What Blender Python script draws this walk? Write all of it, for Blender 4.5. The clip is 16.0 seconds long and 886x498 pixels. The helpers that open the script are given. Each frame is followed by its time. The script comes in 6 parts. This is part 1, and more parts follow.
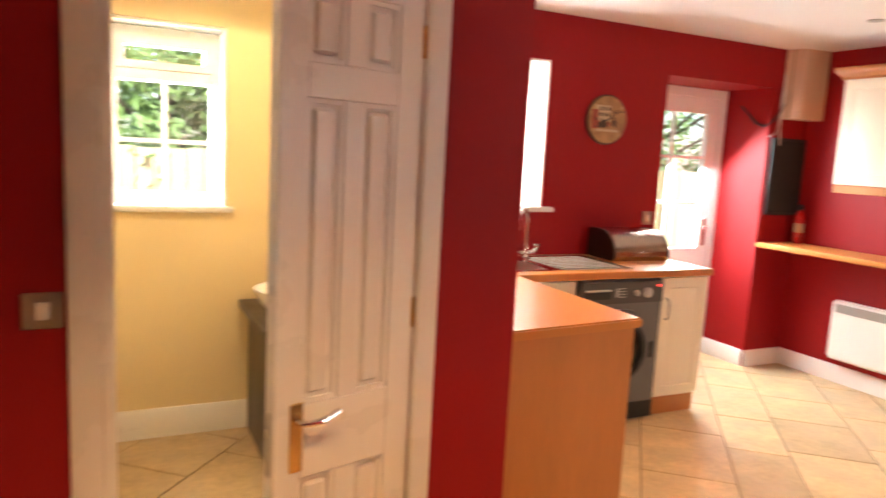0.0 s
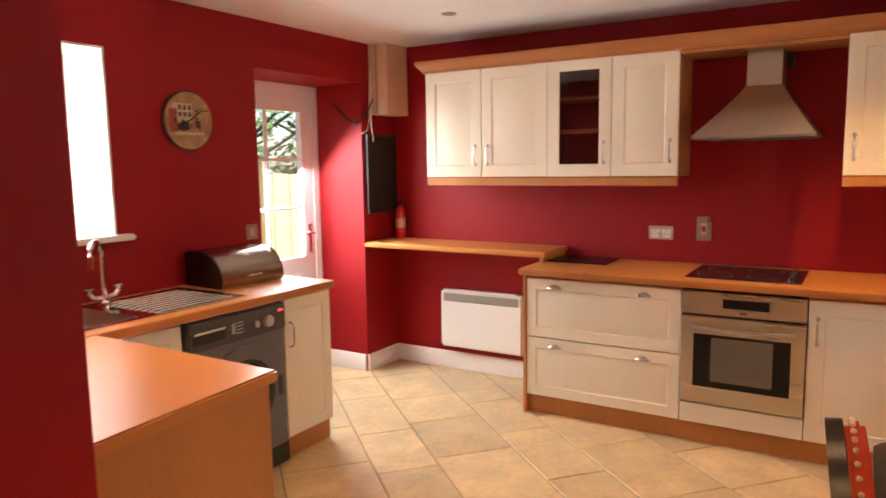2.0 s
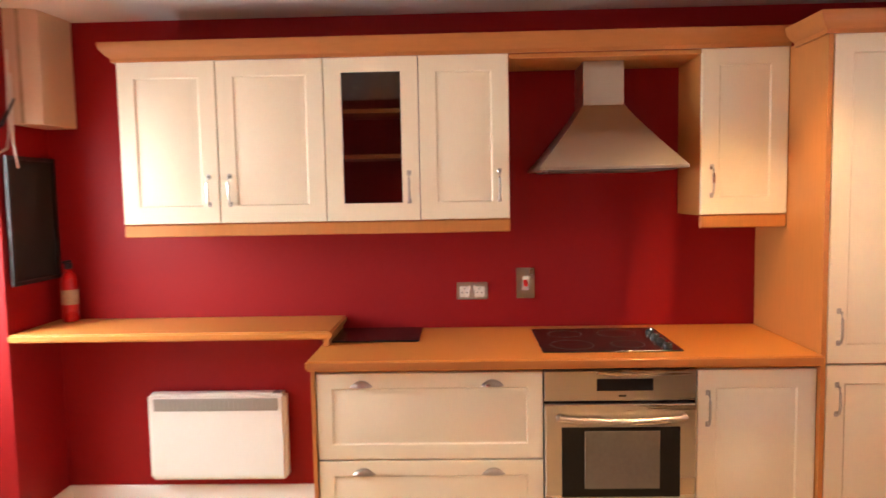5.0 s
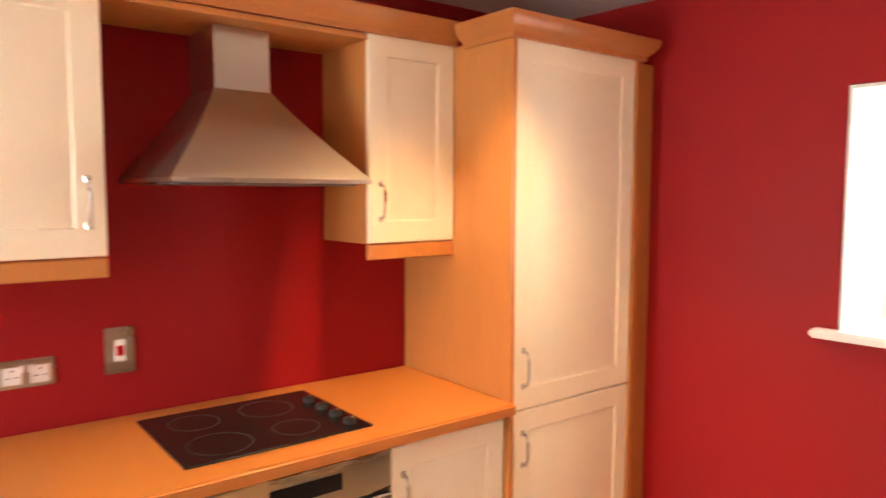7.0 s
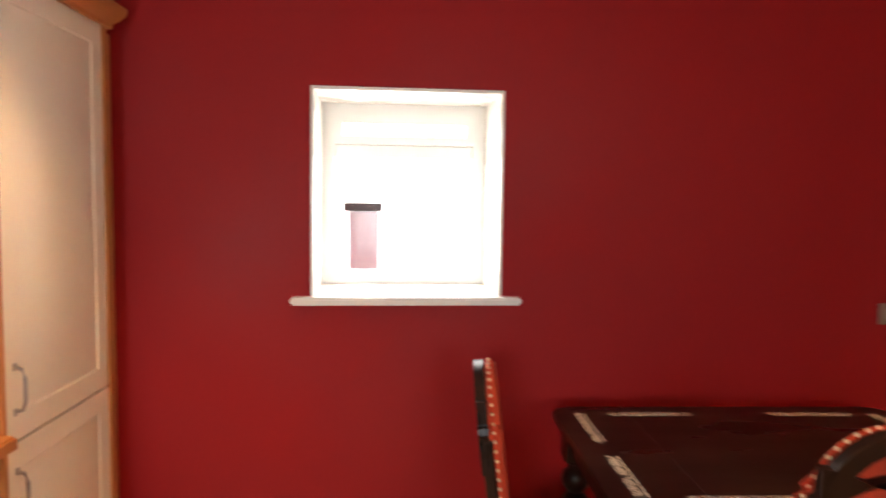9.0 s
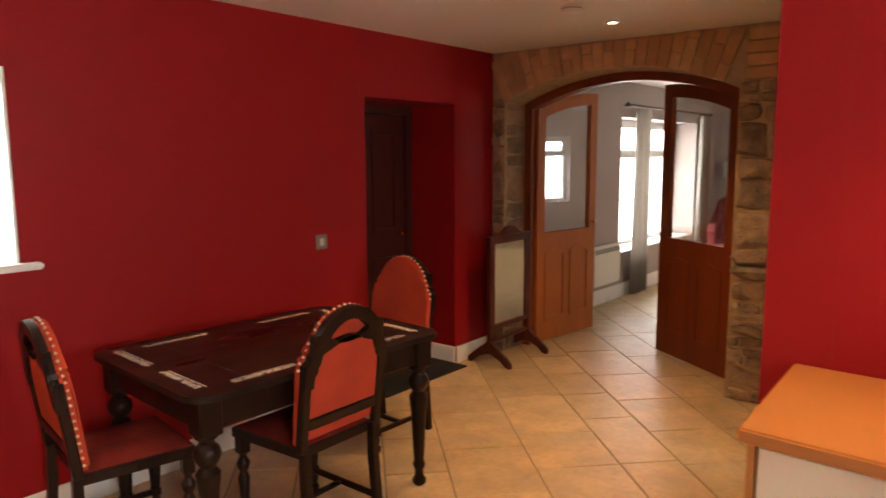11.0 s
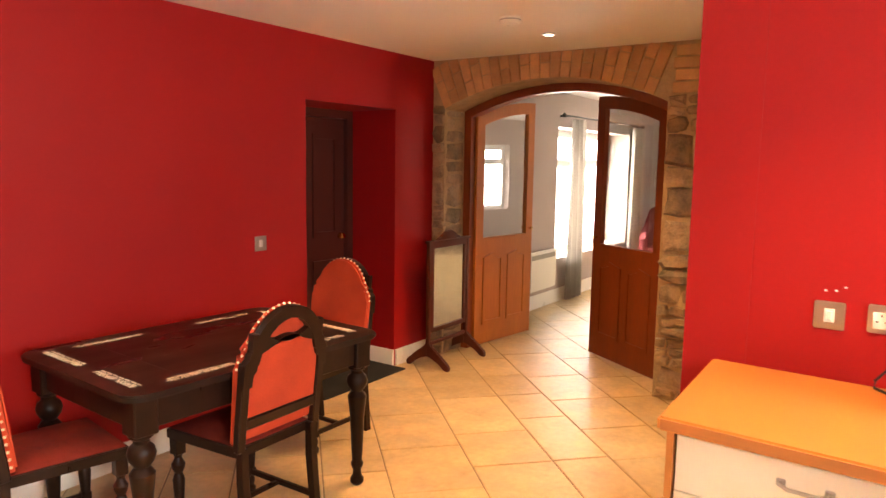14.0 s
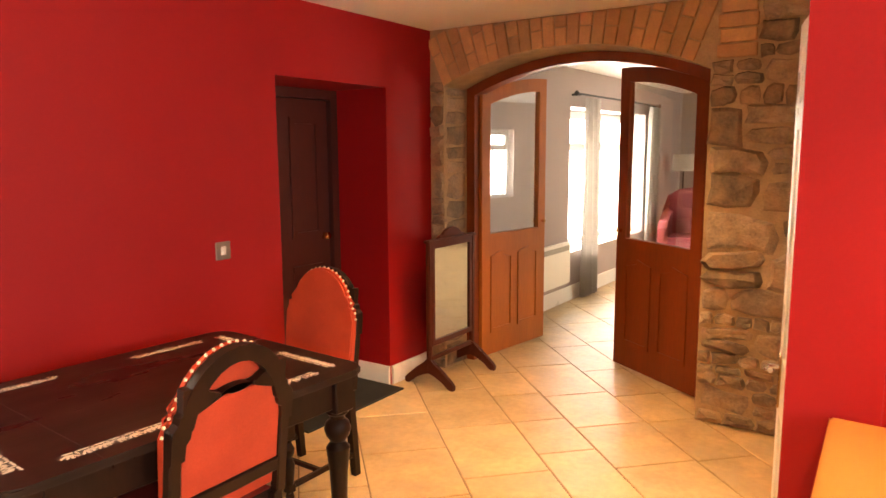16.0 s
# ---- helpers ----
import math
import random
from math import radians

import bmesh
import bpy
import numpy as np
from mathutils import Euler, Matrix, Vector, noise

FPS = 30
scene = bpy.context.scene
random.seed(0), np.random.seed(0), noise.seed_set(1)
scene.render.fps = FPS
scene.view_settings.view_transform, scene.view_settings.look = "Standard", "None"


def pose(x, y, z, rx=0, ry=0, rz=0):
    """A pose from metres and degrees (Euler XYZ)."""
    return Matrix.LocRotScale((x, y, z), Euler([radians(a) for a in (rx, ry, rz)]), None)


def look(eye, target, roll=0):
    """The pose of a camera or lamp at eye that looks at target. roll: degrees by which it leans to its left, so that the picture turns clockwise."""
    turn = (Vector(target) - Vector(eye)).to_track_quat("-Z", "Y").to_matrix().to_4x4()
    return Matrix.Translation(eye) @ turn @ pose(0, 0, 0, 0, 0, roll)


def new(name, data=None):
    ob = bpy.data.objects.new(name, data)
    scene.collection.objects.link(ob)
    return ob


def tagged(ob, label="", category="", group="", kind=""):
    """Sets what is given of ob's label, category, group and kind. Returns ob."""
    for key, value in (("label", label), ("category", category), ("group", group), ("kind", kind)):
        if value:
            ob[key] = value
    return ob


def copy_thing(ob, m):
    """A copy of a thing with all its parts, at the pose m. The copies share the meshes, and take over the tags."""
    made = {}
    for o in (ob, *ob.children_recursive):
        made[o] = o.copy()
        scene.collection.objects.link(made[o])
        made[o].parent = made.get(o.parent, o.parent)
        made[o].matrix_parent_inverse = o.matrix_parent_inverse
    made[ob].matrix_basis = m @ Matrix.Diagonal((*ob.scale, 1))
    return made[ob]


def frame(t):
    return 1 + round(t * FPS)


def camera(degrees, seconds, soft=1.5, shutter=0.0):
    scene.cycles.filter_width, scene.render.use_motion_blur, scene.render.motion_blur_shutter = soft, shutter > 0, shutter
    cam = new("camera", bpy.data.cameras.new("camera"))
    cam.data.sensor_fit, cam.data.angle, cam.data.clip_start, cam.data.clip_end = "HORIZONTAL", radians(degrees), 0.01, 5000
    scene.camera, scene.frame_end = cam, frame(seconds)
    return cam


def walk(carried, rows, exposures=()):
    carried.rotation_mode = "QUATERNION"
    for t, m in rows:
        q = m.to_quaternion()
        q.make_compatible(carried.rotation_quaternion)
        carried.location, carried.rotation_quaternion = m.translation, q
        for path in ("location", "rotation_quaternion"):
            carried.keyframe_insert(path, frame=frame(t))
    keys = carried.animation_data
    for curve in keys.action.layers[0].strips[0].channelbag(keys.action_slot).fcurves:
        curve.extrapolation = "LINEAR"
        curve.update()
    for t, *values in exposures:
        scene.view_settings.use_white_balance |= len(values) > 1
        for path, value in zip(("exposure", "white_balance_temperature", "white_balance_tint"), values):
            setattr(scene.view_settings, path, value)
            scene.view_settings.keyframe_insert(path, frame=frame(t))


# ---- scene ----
# rows: seconds, eye, target, roll
PATH = [
    (0, (0.323, 0.37, 1.507), (1.186, 2.154, 1.233), 3.0),
    (0.5, (0.419, 0.492, 1.523), (1.597, 2.085, 1.257), 2.2),
    (1, (0.497, 0.611, 1.524), (1.919, 1.991, 1.252), 1.1),
    (1.5, (0.595, 0.739, 1.513), (2.173, 1.938, 1.248), -0.2),
    (2, (0.711, 0.912, 1.524), (2.403, 1.951, 1.28), -0.9),
    (2.5, (0.833, 1.081, 1.531), (2.601, 1.99, 1.307), -0.9),
    (3, (0.952, 1.308, 1.556), (2.782, 2.083, 1.334), -1.5),
    (3.2, (1.024, 1.332, 1.566), (2.86, 2.093, 1.342), -1.8),
    (5.3, (1.924, 2.084, 1.537), (3.917, 2.026, 1.392), -0.8),
    (5.5, (2.027, 2.067, 1.531), (4.019, 1.944, 1.394), -0.6),
    (6, (2.275, 2.127, 1.59), (4.228, 1.724, 1.436), 0.1),
    (6.5, (2.576, 2.267, 1.637), (4.372, 1.405, 1.459), -0.2),
    (7, (2.772, 2.265, 1.602), (4.348, 1.045, 1.443), 0.2),
    (7.5, (2.98, 2.232, 1.55), (4.28, 0.716, 1.442), -0.4),
    (8, (3.142, 2.264, 1.575), (4.031, 0.477, 1.447), -1.1),
    (8.5, (3.267, 2.338, 1.591), (3.656, 0.382, 1.432), -1.0),
    (9, (3.384, 2.506, 1.539), (3.301, 0.513, 1.392), 0.8),
    (9.5, (3.517, 2.712, 1.571), (3.021, 0.787, 1.349), 0.6),
    (10, (3.667, 2.852, 1.611), (2.769, 1.088, 1.326), -0.0),
    (10.2, (3.753, 2.881, 1.593), (2.669, 1.224, 1.308), -0.0),
    (12.3, (4.139, 3.246, 1.605), (2.557, 2.053, 1.337), -0.1),
    (12.5, (4.16, 3.249, 1.607), (2.572, 2.063, 1.337), 0.1),
    (13, (4.177, 3.241, 1.607), (2.589, 2.058, 1.333), 0.5),
    (13.5, (4.125, 3.176, 1.586), (2.539, 1.986, 1.327), 0.8),
    (14, (4.039, 3.082, 1.577), (2.458, 1.882, 1.331), 0.9),
    (14.5, (3.884, 2.975, 1.576), (2.323, 1.749, 1.327), 0.6),
    (15, (3.752, 2.889, 1.571), (2.201, 1.653, 1.312), 0.2),
    (15.5, (3.589, 2.759, 1.563), (2.024, 1.543, 1.294), -0.2),
    (16, (3.44, 2.635, 1.564), (1.867, 1.432, 1.284), -0.3),
]
EXPOSURES = [(0, 1.6, 6400, 9), (0.7, 1.2, 6400, 9), (1.5, 1.1, 6400, 9), (3.2, 1.15, 6450, 9), (5.5, 1.5, 6600, 9), (7, 1.75, 6800, 9), (8, 1.6, 6700, 9), (9, 1.0, 6400, 9), (9.5, 0.75, 6350, 9), (10.2, 0.62, 6300, 9), (12.3, 2.05, 7100, 9), (14, 2.15, 7200, 9), (16, 2.3, 7300, 9)]
cam = camera(65.0, 16.0, shutter=0.5)
walk(cam, [(t, look(eye, target, roll)) for t, eye, target, roll in PATH], EXPOSURES)

# ---- sky, sun and exposure ----
world = bpy.data.worlds.new("sky")
scene.world = world
world.use_nodes = True
wn = world.node_tree.nodes
sky = wn.new("ShaderNodeTexSky")
sky.sky_type = "NISHITA"
sky.sun_disc = False
sky.sun_elevation = radians(52)
sky.sun_rotation = radians(149)
world.node_tree.links.new(sky.outputs["Color"], wn["Background"].inputs["Color"])
wn["Background"].inputs["Strength"].default_value = 0.15

sun = new("sun", bpy.data.lights.new("sun", "SUN"))
sun.data.energy, sun.data.angle, sun.data.color = 5.0, radians(10), (1, 0.95, 0.86)
sun.matrix_basis = look((3, -5, 8.4), (0, 0, 0))

CEIL = 2.38
SKEW_LAMP = pose(-0.432, -0.433, 0, 0, 0, 3.2)
WARM = (1.0, 0.58, 0.26)


def window_light(name, centre, aim, w, h, watts, colour=(1, 0.97, 0.93)):
    lamp = new(name, bpy.data.lights.new(name, "AREA"))
    lamp.data.shape, lamp.data.size, lamp.data.size_y = "RECTANGLE", w, h
    lamp.data.energy, lamp.data.color = watts, colour
    lamp.matrix_basis = look(centre, aim)
    return lamp


window_light("daylight_sink_window", (2.30, 4.49, 1.65), (2.30, 0, 1.4), 0.88, 0.86, 24)
window_light("daylight_back_door", (4.2, 4.58, 1.39), (4.15, 3.3, 0.1), 0.70, 1.08, 34, (0.93, 0.97, 1.0))
window_light("daylight_washroom_window", (0.58, 4.30, 1.62), (0.7, 2, 1.3), 0.50, 0.80, 14)
eye_, aim_ = SKEW_LAMP @ Vector((3.8475, -0.485, 1.555)), SKEW_LAMP @ Vector((3.8475, 3, 1.4))
window_light("daylight_table_window", eye_, aim_, 0.74, 0.80, 10)
eye_, aim_ = SKEW_LAMP @ Vector((-3.775, -0.49, 1.25)), SKEW_LAMP @ Vector((-3.775, 3, 1.1))
window_light("daylight_living_window", eye_, aim_, 2.3, 1.48, 60)
eye_, aim_ = SKEW_LAMP @ Vector((-5.25, 5.24, 1.33)), SKEW_LAMP @ Vector((-5.25, 0, 1.2))
window_light("daylight_living_side_window", eye_, aim_, 0.70, 1.12, 18)

# lit downlights: x, y, watts; the last three are unseen, added for their light
SPOTS = [(0.107, 0.899, 38), (1.17, 1.07, 33), (2.45, 1.1, 16), (4.12, 1.0, 40), (2.3, 2.85, 30)]
for sx, sy, watts in SPOTS:
    lamp = new("downlight_beam", bpy.data.lights.new("downlight_beam", "SPOT"))
    lamp.data.energy, lamp.data.color, lamp.data.spot_size, lamp.data.spot_blend = watts, WARM, radians(105), 0.7
    lamp.data.shadow_soft_size = 0.03
    lamp.matrix_basis = pose(sx, sy, CEIL - 0.012)
# warm fill added under the washroom ceiling; no fitting is modelled
wc_fill = new("wc_fill_beam", bpy.data.lights.new("wc_fill_beam", "SPOT"))
wc_fill.data.energy, wc_fill.data.color, wc_fill.data.spot_size, wc_fill.data.shadow_soft_size = 15, (1, 0.74, 0.44), radians(150), 0.05
wc_fill.matrix_basis = pose(0.75, 3.2, CEIL - 0.03)

# ---- materials ----
def mat(name, col, rough=0.5, metal=0.0, var=0.1, scale=4.0, fine=60.0, bump=0.08, stretch=(1, 1, 1), rnd=0.0, coat=0.0, dirt=None, dirt_amount=0.4, depth=0.004, wear=0.08):
    """A surface: colour broken up at two scales, worn gloss and fine relief, all in metres."""
    m = bpy.data.materials.new(name)
    m.use_nodes = True
    nt = m.node_tree
    n, l = nt.nodes, nt.links
    b = n["Principled BSDF"]
    geo = n.new("ShaderNodeNewGeometry")
    mp = n.new("ShaderNodeMapping")
    mp.inputs["Scale"].default_value = stretch
    l.new(geo.outputs["Position"], mp.inputs["Vector"])
    big, small = n.new("ShaderNodeTexNoise"), n.new("ShaderNodeTexNoise")
    big.inputs["Scale"].default_value, small.inputs["Scale"].default_value = scale, fine
    big.inputs["Detail"].default_value, small.inputs["Detail"].default_value = 5, 3
    l.new(mp.outputs["Vector"], big.inputs["Vector"])
    l.new(mp.outputs["Vector"], small.inputs["Vector"])
    add = n.new("ShaderNodeMath")
    add.operation = "MULTIPLY_ADD"
    l.new(small.outputs["Fac"], add.inputs[0])
    add.inputs[1].default_value = 0.5
    l.new(big.outputs["Fac"], add.inputs[2])
    ramp = n.new("ShaderNodeMapRange")
    ramp.inputs["From Min"].default_value, ramp.inputs["From Max"].default_value = 0.35, 1.15
    ramp.inputs["To Min"].default_value, ramp.inputs["To Max"].default_value = 1 - var, 1 + var
    l.new(add.outputs[0], ramp.inputs["Value"])
    value = ramp.outputs[0]
    if rnd:
        info = n.new("ShaderNodeObjectInfo")
        r2 = n.new("ShaderNodeMapRange")
        r2.inputs["To Min"].default_value, r2.inputs["To Max"].default_value = 1 - rnd, 1 + rnd
        l.new(info.outputs["Random"], r2.inputs["Value"])
        mul = n.new("ShaderNodeMath")
        mul.operation = "MULTIPLY"
        l.new(value, mul.inputs[0])
        l.new(r2.outputs[0], mul.inputs[1])
        value = mul.outputs[0]
    tint = n.new("ShaderNodeVectorMath")
    tint.operation = "SCALE"
    tint.inputs[0].default_value = col
    l.new(value, tint.inputs["Scale"])
    colour = tint.outputs[0]
    if dirt:
        patch = n.new("ShaderNodeTexNoise")
        patch.inputs["Scale"].default_value, patch.inputs["Detail"].default_value = scale * 0.6 + 1.3, 8
        l.new(geo.outputs["Position"], patch.inputs["Vector"])
        pr = n.new("ShaderNodeMapRange")
        pr.inputs["From Min"].default_value, pr.inputs["From Max"].default_value = 0.44, 0.78
        pr.inputs["To Max"].default_value = dirt_amount
        l.new(patch.outputs["Fac"], pr.inputs["Value"])
        mix = n.new("ShaderNodeMix")
        mix.data_type = "RGBA"
        l.new(pr.outputs[0], mix.inputs["Factor"])
        l.new(colour, mix.inputs[6])
        mix.inputs[7].default_value = (*dirt, 1)
        colour = mix.outputs[2]
    l.new(colour, b.inputs["Base Color"])
    rr = n.new("ShaderNodeMapRange")
    rr.inputs["From Min"].default_value, rr.inputs["From Max"].default_value = 0.3, 0.7
    rr.inputs["To Min"].default_value, rr.inputs["To Max"].default_value = max(0.02, rough - wear), min(1, rough + wear)
    l.new(big.outputs["Fac"], rr.inputs["Value"])
    l.new(rr.outputs[0], b.inputs["Roughness"])
    b.inputs["Metallic"].default_value = metal
    b.inputs["Coat Weight"].default_value = coat
    if bump:
        bp = n.new("ShaderNodeBump")
        bp.inputs["Strength"].default_value, bp.inputs["Distance"].default_value = bump, depth
        l.new(add.outputs[0], bp.inputs["Height"])
        l.new(bp.outputs["Normal"], b.inputs["Normal"])
    return m


def glass(name, rough=0.0, tint=(1, 1, 1), shine=0.05):
    m = bpy.data.materials.new(name)
    m.use_nodes = True
    nt = m.node_tree
    n, l = nt.nodes, nt.links
    clear, gloss, mix = n.new("ShaderNodeBsdfTransparent"), n.new("ShaderNodeBsdfGlossy"), n.new("ShaderNodeMixShader")
    clear.inputs["Color"].default_value = (*tint, 1)
    gloss.inputs["Roughness"].default_value = 0.01 + rough
    mix.inputs[0].default_value = shine
    l.new(clear.outputs[0], mix.inputs[1])
    l.new(gloss.outputs[0], mix.inputs[2])
    l.new(mix.outputs[0], n["Material Output"].inputs["Surface"])
    return m


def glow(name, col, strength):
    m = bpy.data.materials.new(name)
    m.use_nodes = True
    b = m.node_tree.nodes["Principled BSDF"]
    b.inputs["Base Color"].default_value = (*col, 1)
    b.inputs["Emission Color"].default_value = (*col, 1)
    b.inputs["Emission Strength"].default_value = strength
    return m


RED = mat("red_wall_paint", (0.29, 0.0042, 0.0062), 0.6, var=0.07, scale=1.6, fine=160, bump=0.06, depth=0.002)
RED.node_tree.nodes["Principled BSDF"].inputs["Specular IOR Level"].default_value = 0.28
CEILING = mat("ceiling_paint", (0.78, 0.75, 0.71), 0.8, var=0.03, scale=1.2, fine=120, bump=0.04)
CREAMWALL = mat("cream_wall_paint", (0.80, 0.64, 0.36), 0.6, var=0.04, scale=1.4, fine=150, bump=0.05)
MAUVE = mat("mauve_wall_paint", (0.40, 0.33, 0.305), 0.65, var=0.05, scale=1.4, fine=150, bump=0.05)
OUTWALL = mat("white_render", (0.8, 0.79, 0.76), 0.8, var=0.06, scale=2, fine=90, bump=0.2)
WHITE = mat("white_gloss_paint", (0.80, 0.76, 0.70), 0.3, var=0.03, scale=3, fine=60, bump=0.03)
UPVC = mat("white_plastic_frame", (0.82, 0.82, 0.80), 0.35, var=0.02, scale=3, fine=60, bump=0.02)
CREAM = mat("cream_cabinet_foil", (0.82, 0.73, 0.555), 0.42, var=0.04, scale=3, fine=140, bump=0.05, stretch=(1, 1, 0.25))
BEECH = mat("beech_panel", (0.50, 0.195, 0.052), 0.42, var=0.16, scale=5, fine=70, bump=0.04, stretch=(1, 1, 0.12))
WORKTOP = mat("beech_worktop", (0.58, 0.225, 0.050), 0.34, var=0.06, scale=5, fine=190, bump=0.0, wear=0.015)
CORNICE = mat("beech_cornice", (0.44, 0.16, 0.045), 0.38, var=0.16, scale=6, fine=80, bump=0.04, stretch=(1, 0.15, 1))
STEEL = mat("brushed_steel", (0.56, 0.52, 0.47), 0.30, 1.0, var=0.06, scale=5, fine=220, bump=0.05, stretch=(1, 0.06, 1), depth=0.001)
HOODSTEEL = mat("hood_steel", (0.55, 0.49, 0.42), 0.32, 1.0, var=0.07, scale=4, fine=220, bump=0.06, stretch=(1, 0.08, 1), depth=0.001)
CHROME = mat("chrome", (0.72, 0.70, 0.67), 0.12, 1.0, var=0.04, bump=0.0)
BRASS = mat("polished_brass", (0.72, 0.48, 0.20), 0.22, 1.0, var=0.08, bump=0.0)
NICKEL = mat("brushed_nickel", (0.50, 0.46, 0.41), 0.32, 1.0, var=0.06, fine=200, bump=0.03)
BLACKGLASS = mat("black_hob_glass", (0.012, 0.011, 0.012), 0.16, var=0.1, bump=0.0)
BLACK = mat("black_plastic", (0.018, 0.017, 0.017), 0.4, var=0.15, bump=0.05)
DARKIN = mat("dark_oven_glass", (0.012, 0.011, 0.010), 0.16, var=0.15, bump=0.0)
OVENIN = mat("oven_window_glass", (0.15, 0.125, 0.095), 0.2, var=0.2, scale=2, bump=0.0)
GREY = mat("graphite_grey_enamel", (0.15, 0.145, 0.145), 0.33, 0.3, var=0.06, bump=0.02)
LIGHTGREY = mat("silver_plastic", (0.42, 0.41, 0.40), 0.35, 0.4, var=0.05, bump=0.02)
HEATER = mat("white_heater_enamel", (0.78, 0.76, 0.70), 0.38, var=0.03, bump=0.03)
GRILLE = mat("grey_heater_grille", (0.33, 0.31, 0.27), 0.5, var=0.08, bump=0.1)
TILE = mat("stone_floor_tile", (0.57, 0.405, 0.215), 0.44, var=0.34, scale=5.0, fine=26, bump=0.06, rnd=0.13, dirt=(0.50, 0.385, 0.25), dirt_amount=0.8, wear=0.03)
GROUT = mat("floor_grout", (0.27, 0.185, 0.11), 0.85, var=0.12, scale=8, fine=120, bump=0.3)
DARKWOOD = mat("dark_stained_oak", (0.014, 0.0055, 0.0035), 0.34, var=0.45, scale=8, fine=90, bump=0.12, stretch=(1, 1, 0.2), dirt=(0.045, 0.016, 0.008), dirt_amount=0.45)
TABLETOP = mat("worn_dark_tabletop", (0.012, 0.0065, 0.005), 0.34, var=0.5, scale=6, fine=60, bump=0.1, stretch=(0.2, 1, 1), dirt=(0.045, 0.024, 0.016), dirt_amount=0.5)
STENCIL = mat("worn_ivory_stencil", (0.52, 0.44, 0.35), 0.55, var=0.35, scale=30, fine=140, bump=0.05)
VELVET = mat("red_velvet", (0.40, 0.050, 0.022), 0.85, var=0.22, scale=7, fine=160, bump=0.25, dirt=(0.28, 0.03, 0.02), dirt_amount=0.45)
SEATVELVET = mat("dark_red_seat_velvet", (0.15, 0.018, 0.013), 0.8, var=0.4, scale=9, fine=120, bump=0.3, dirt=(0.34, 0.05, 0.03), dirt_amount=0.5)
TILE.node_tree.nodes["Principled BSDF"].inputs["Specular IOR Level"].default_value = 0.42
for dark in (BLACKGLASS, DARKIN, DARKWOOD, TABLETOP):
    dark.node_tree.nodes["Principled BSDF"].inputs["Specular IOR Level"].default_value = 0.2
for velvet in (VELVET, SEATVELVET):
    velvet.node_tree.nodes["Principled BSDF"].inputs["Specular IOR Level"].default_value = 0.15
SCREENWOOD = mat("dark_red_mahogany", (0.075, 0.015, 0.007), 0.42, var=0.3, scale=8, fine=90, bump=0.06, stretch=(1, 1, 0.2))
DARKGREY = mat("dark_graphite", (0.07, 0.065, 0.06), 0.4, var=0.06, bump=0.02)
# one mahogany, its light and shade put into two colours
MAHOG_LIT = mat("mahogany_lit_leaf", (0.43, 0.135, 0.026), 0.42, var=0.25, scale=6, fine=80, bump=0.06, stretch=(1, 1, 0.12))
MAHOG_SHADED = mat("mahogany_shaded", (0.19, 0.040, 0.010), 0.42, var=0.28, scale=6, fine=80, bump=0.06, stretch=(1, 1, 0.15))
for wood in (MAHOG_LIT, MAHOG_SHADED, SCREENWOOD):
    wood.node_tree.nodes["Principled BSDF"].inputs["Specular IOR Level"].default_value = 0.25
OLDDOOR = mat("dark_red_brown_door", (0.060, 0.010, 0.006), 0.42, var=0.3, scale=5, fine=80, bump=0.08, stretch=(1, 1, 0.15))
# pale beige for brass nails: their glint is in the base colour
NAIL = mat("nail_heads_with_glint", (0.75, 0.60, 0.42), 0.3, 0.3, var=0.05, bump=0.0)
STONE = mat("rubble_stone", (0.27, 0.20, 0.135), 0.8, var=0.6, scale=11, fine=60, bump=0.7, rnd=0.4, dirt=(0.45, 0.27, 0.13), dirt_amount=0.75, depth=0.02)
MORTAR = mat("lime_mortar", (0.40, 0.285, 0.17), 0.95, var=0.3, scale=12, fine=80, bump=0.7, depth=0.01)
BRICK = mat("arch_brick", (0.52, 0.29, 0.14), 0.85, var=0.25, scale=12, fine=90, bump=0.4, rnd=0.22, dirt=(0.45, 0.29, 0.15), dirt_amount=0.4, depth=0.006)
MIRROR = mat("mirror_silver", (0.62, 0.57, 0.48), 0.05, 1.0, var=0.1, scale=9, bump=0.0)
CURTAIN = mat("grey_satin_curtain", (0.42, 0.385, 0.345), 0.5, var=0.12, scale=6, fine=200, bump=0.08, stretch=(1, 1, 0.1))
PINK = mat("pink_velvet", (0.20, 0.030, 0.038), 0.8, var=0.2, scale=6, fine=120, bump=0.15)
SHADE = mat("cream_fabric_shade", (0.72, 0.69, 0.62), 0.8, var=0.05, bump=0.1)
COPPER = mat("bronze_tinted_steel", (0.42, 0.34, 0.28), 0.2, 1.0, var=0.1, scale=6, bump=0.02)
BOARD = mat("matt_black_board", (0.014, 0.014, 0.014), 0.75, var=0.25, bump=0.05)
FIRERED = mat("red_extinguisher_enamel", (0.50, 0.012, 0.012), 0.28, var=0.05, bump=0.0)
BEIGEBOX = mat("beige_boxing_paint", (0.62, 0.44, 0.30), 0.5, var=0.06, bump=0.05)
PLATE1 = mat("painted_plate_ground", (0.42, 0.26, 0.11), 0.35, var=0.3, scale=18, fine=70, bump=0.05, dirt=(0.20, 0.08, 0.03), dirt_amount=0.8)
PLATEDARK = mat("plate_dark_paint", (0.045, 0.025, 0.015), 0.4, var=0.4, scale=40, bump=0.03)
PLATELIGHT = mat("plate_cream_paint", (0.55, 0.44, 0.27), 0.4, var=0.3, scale=40, bump=0.03)
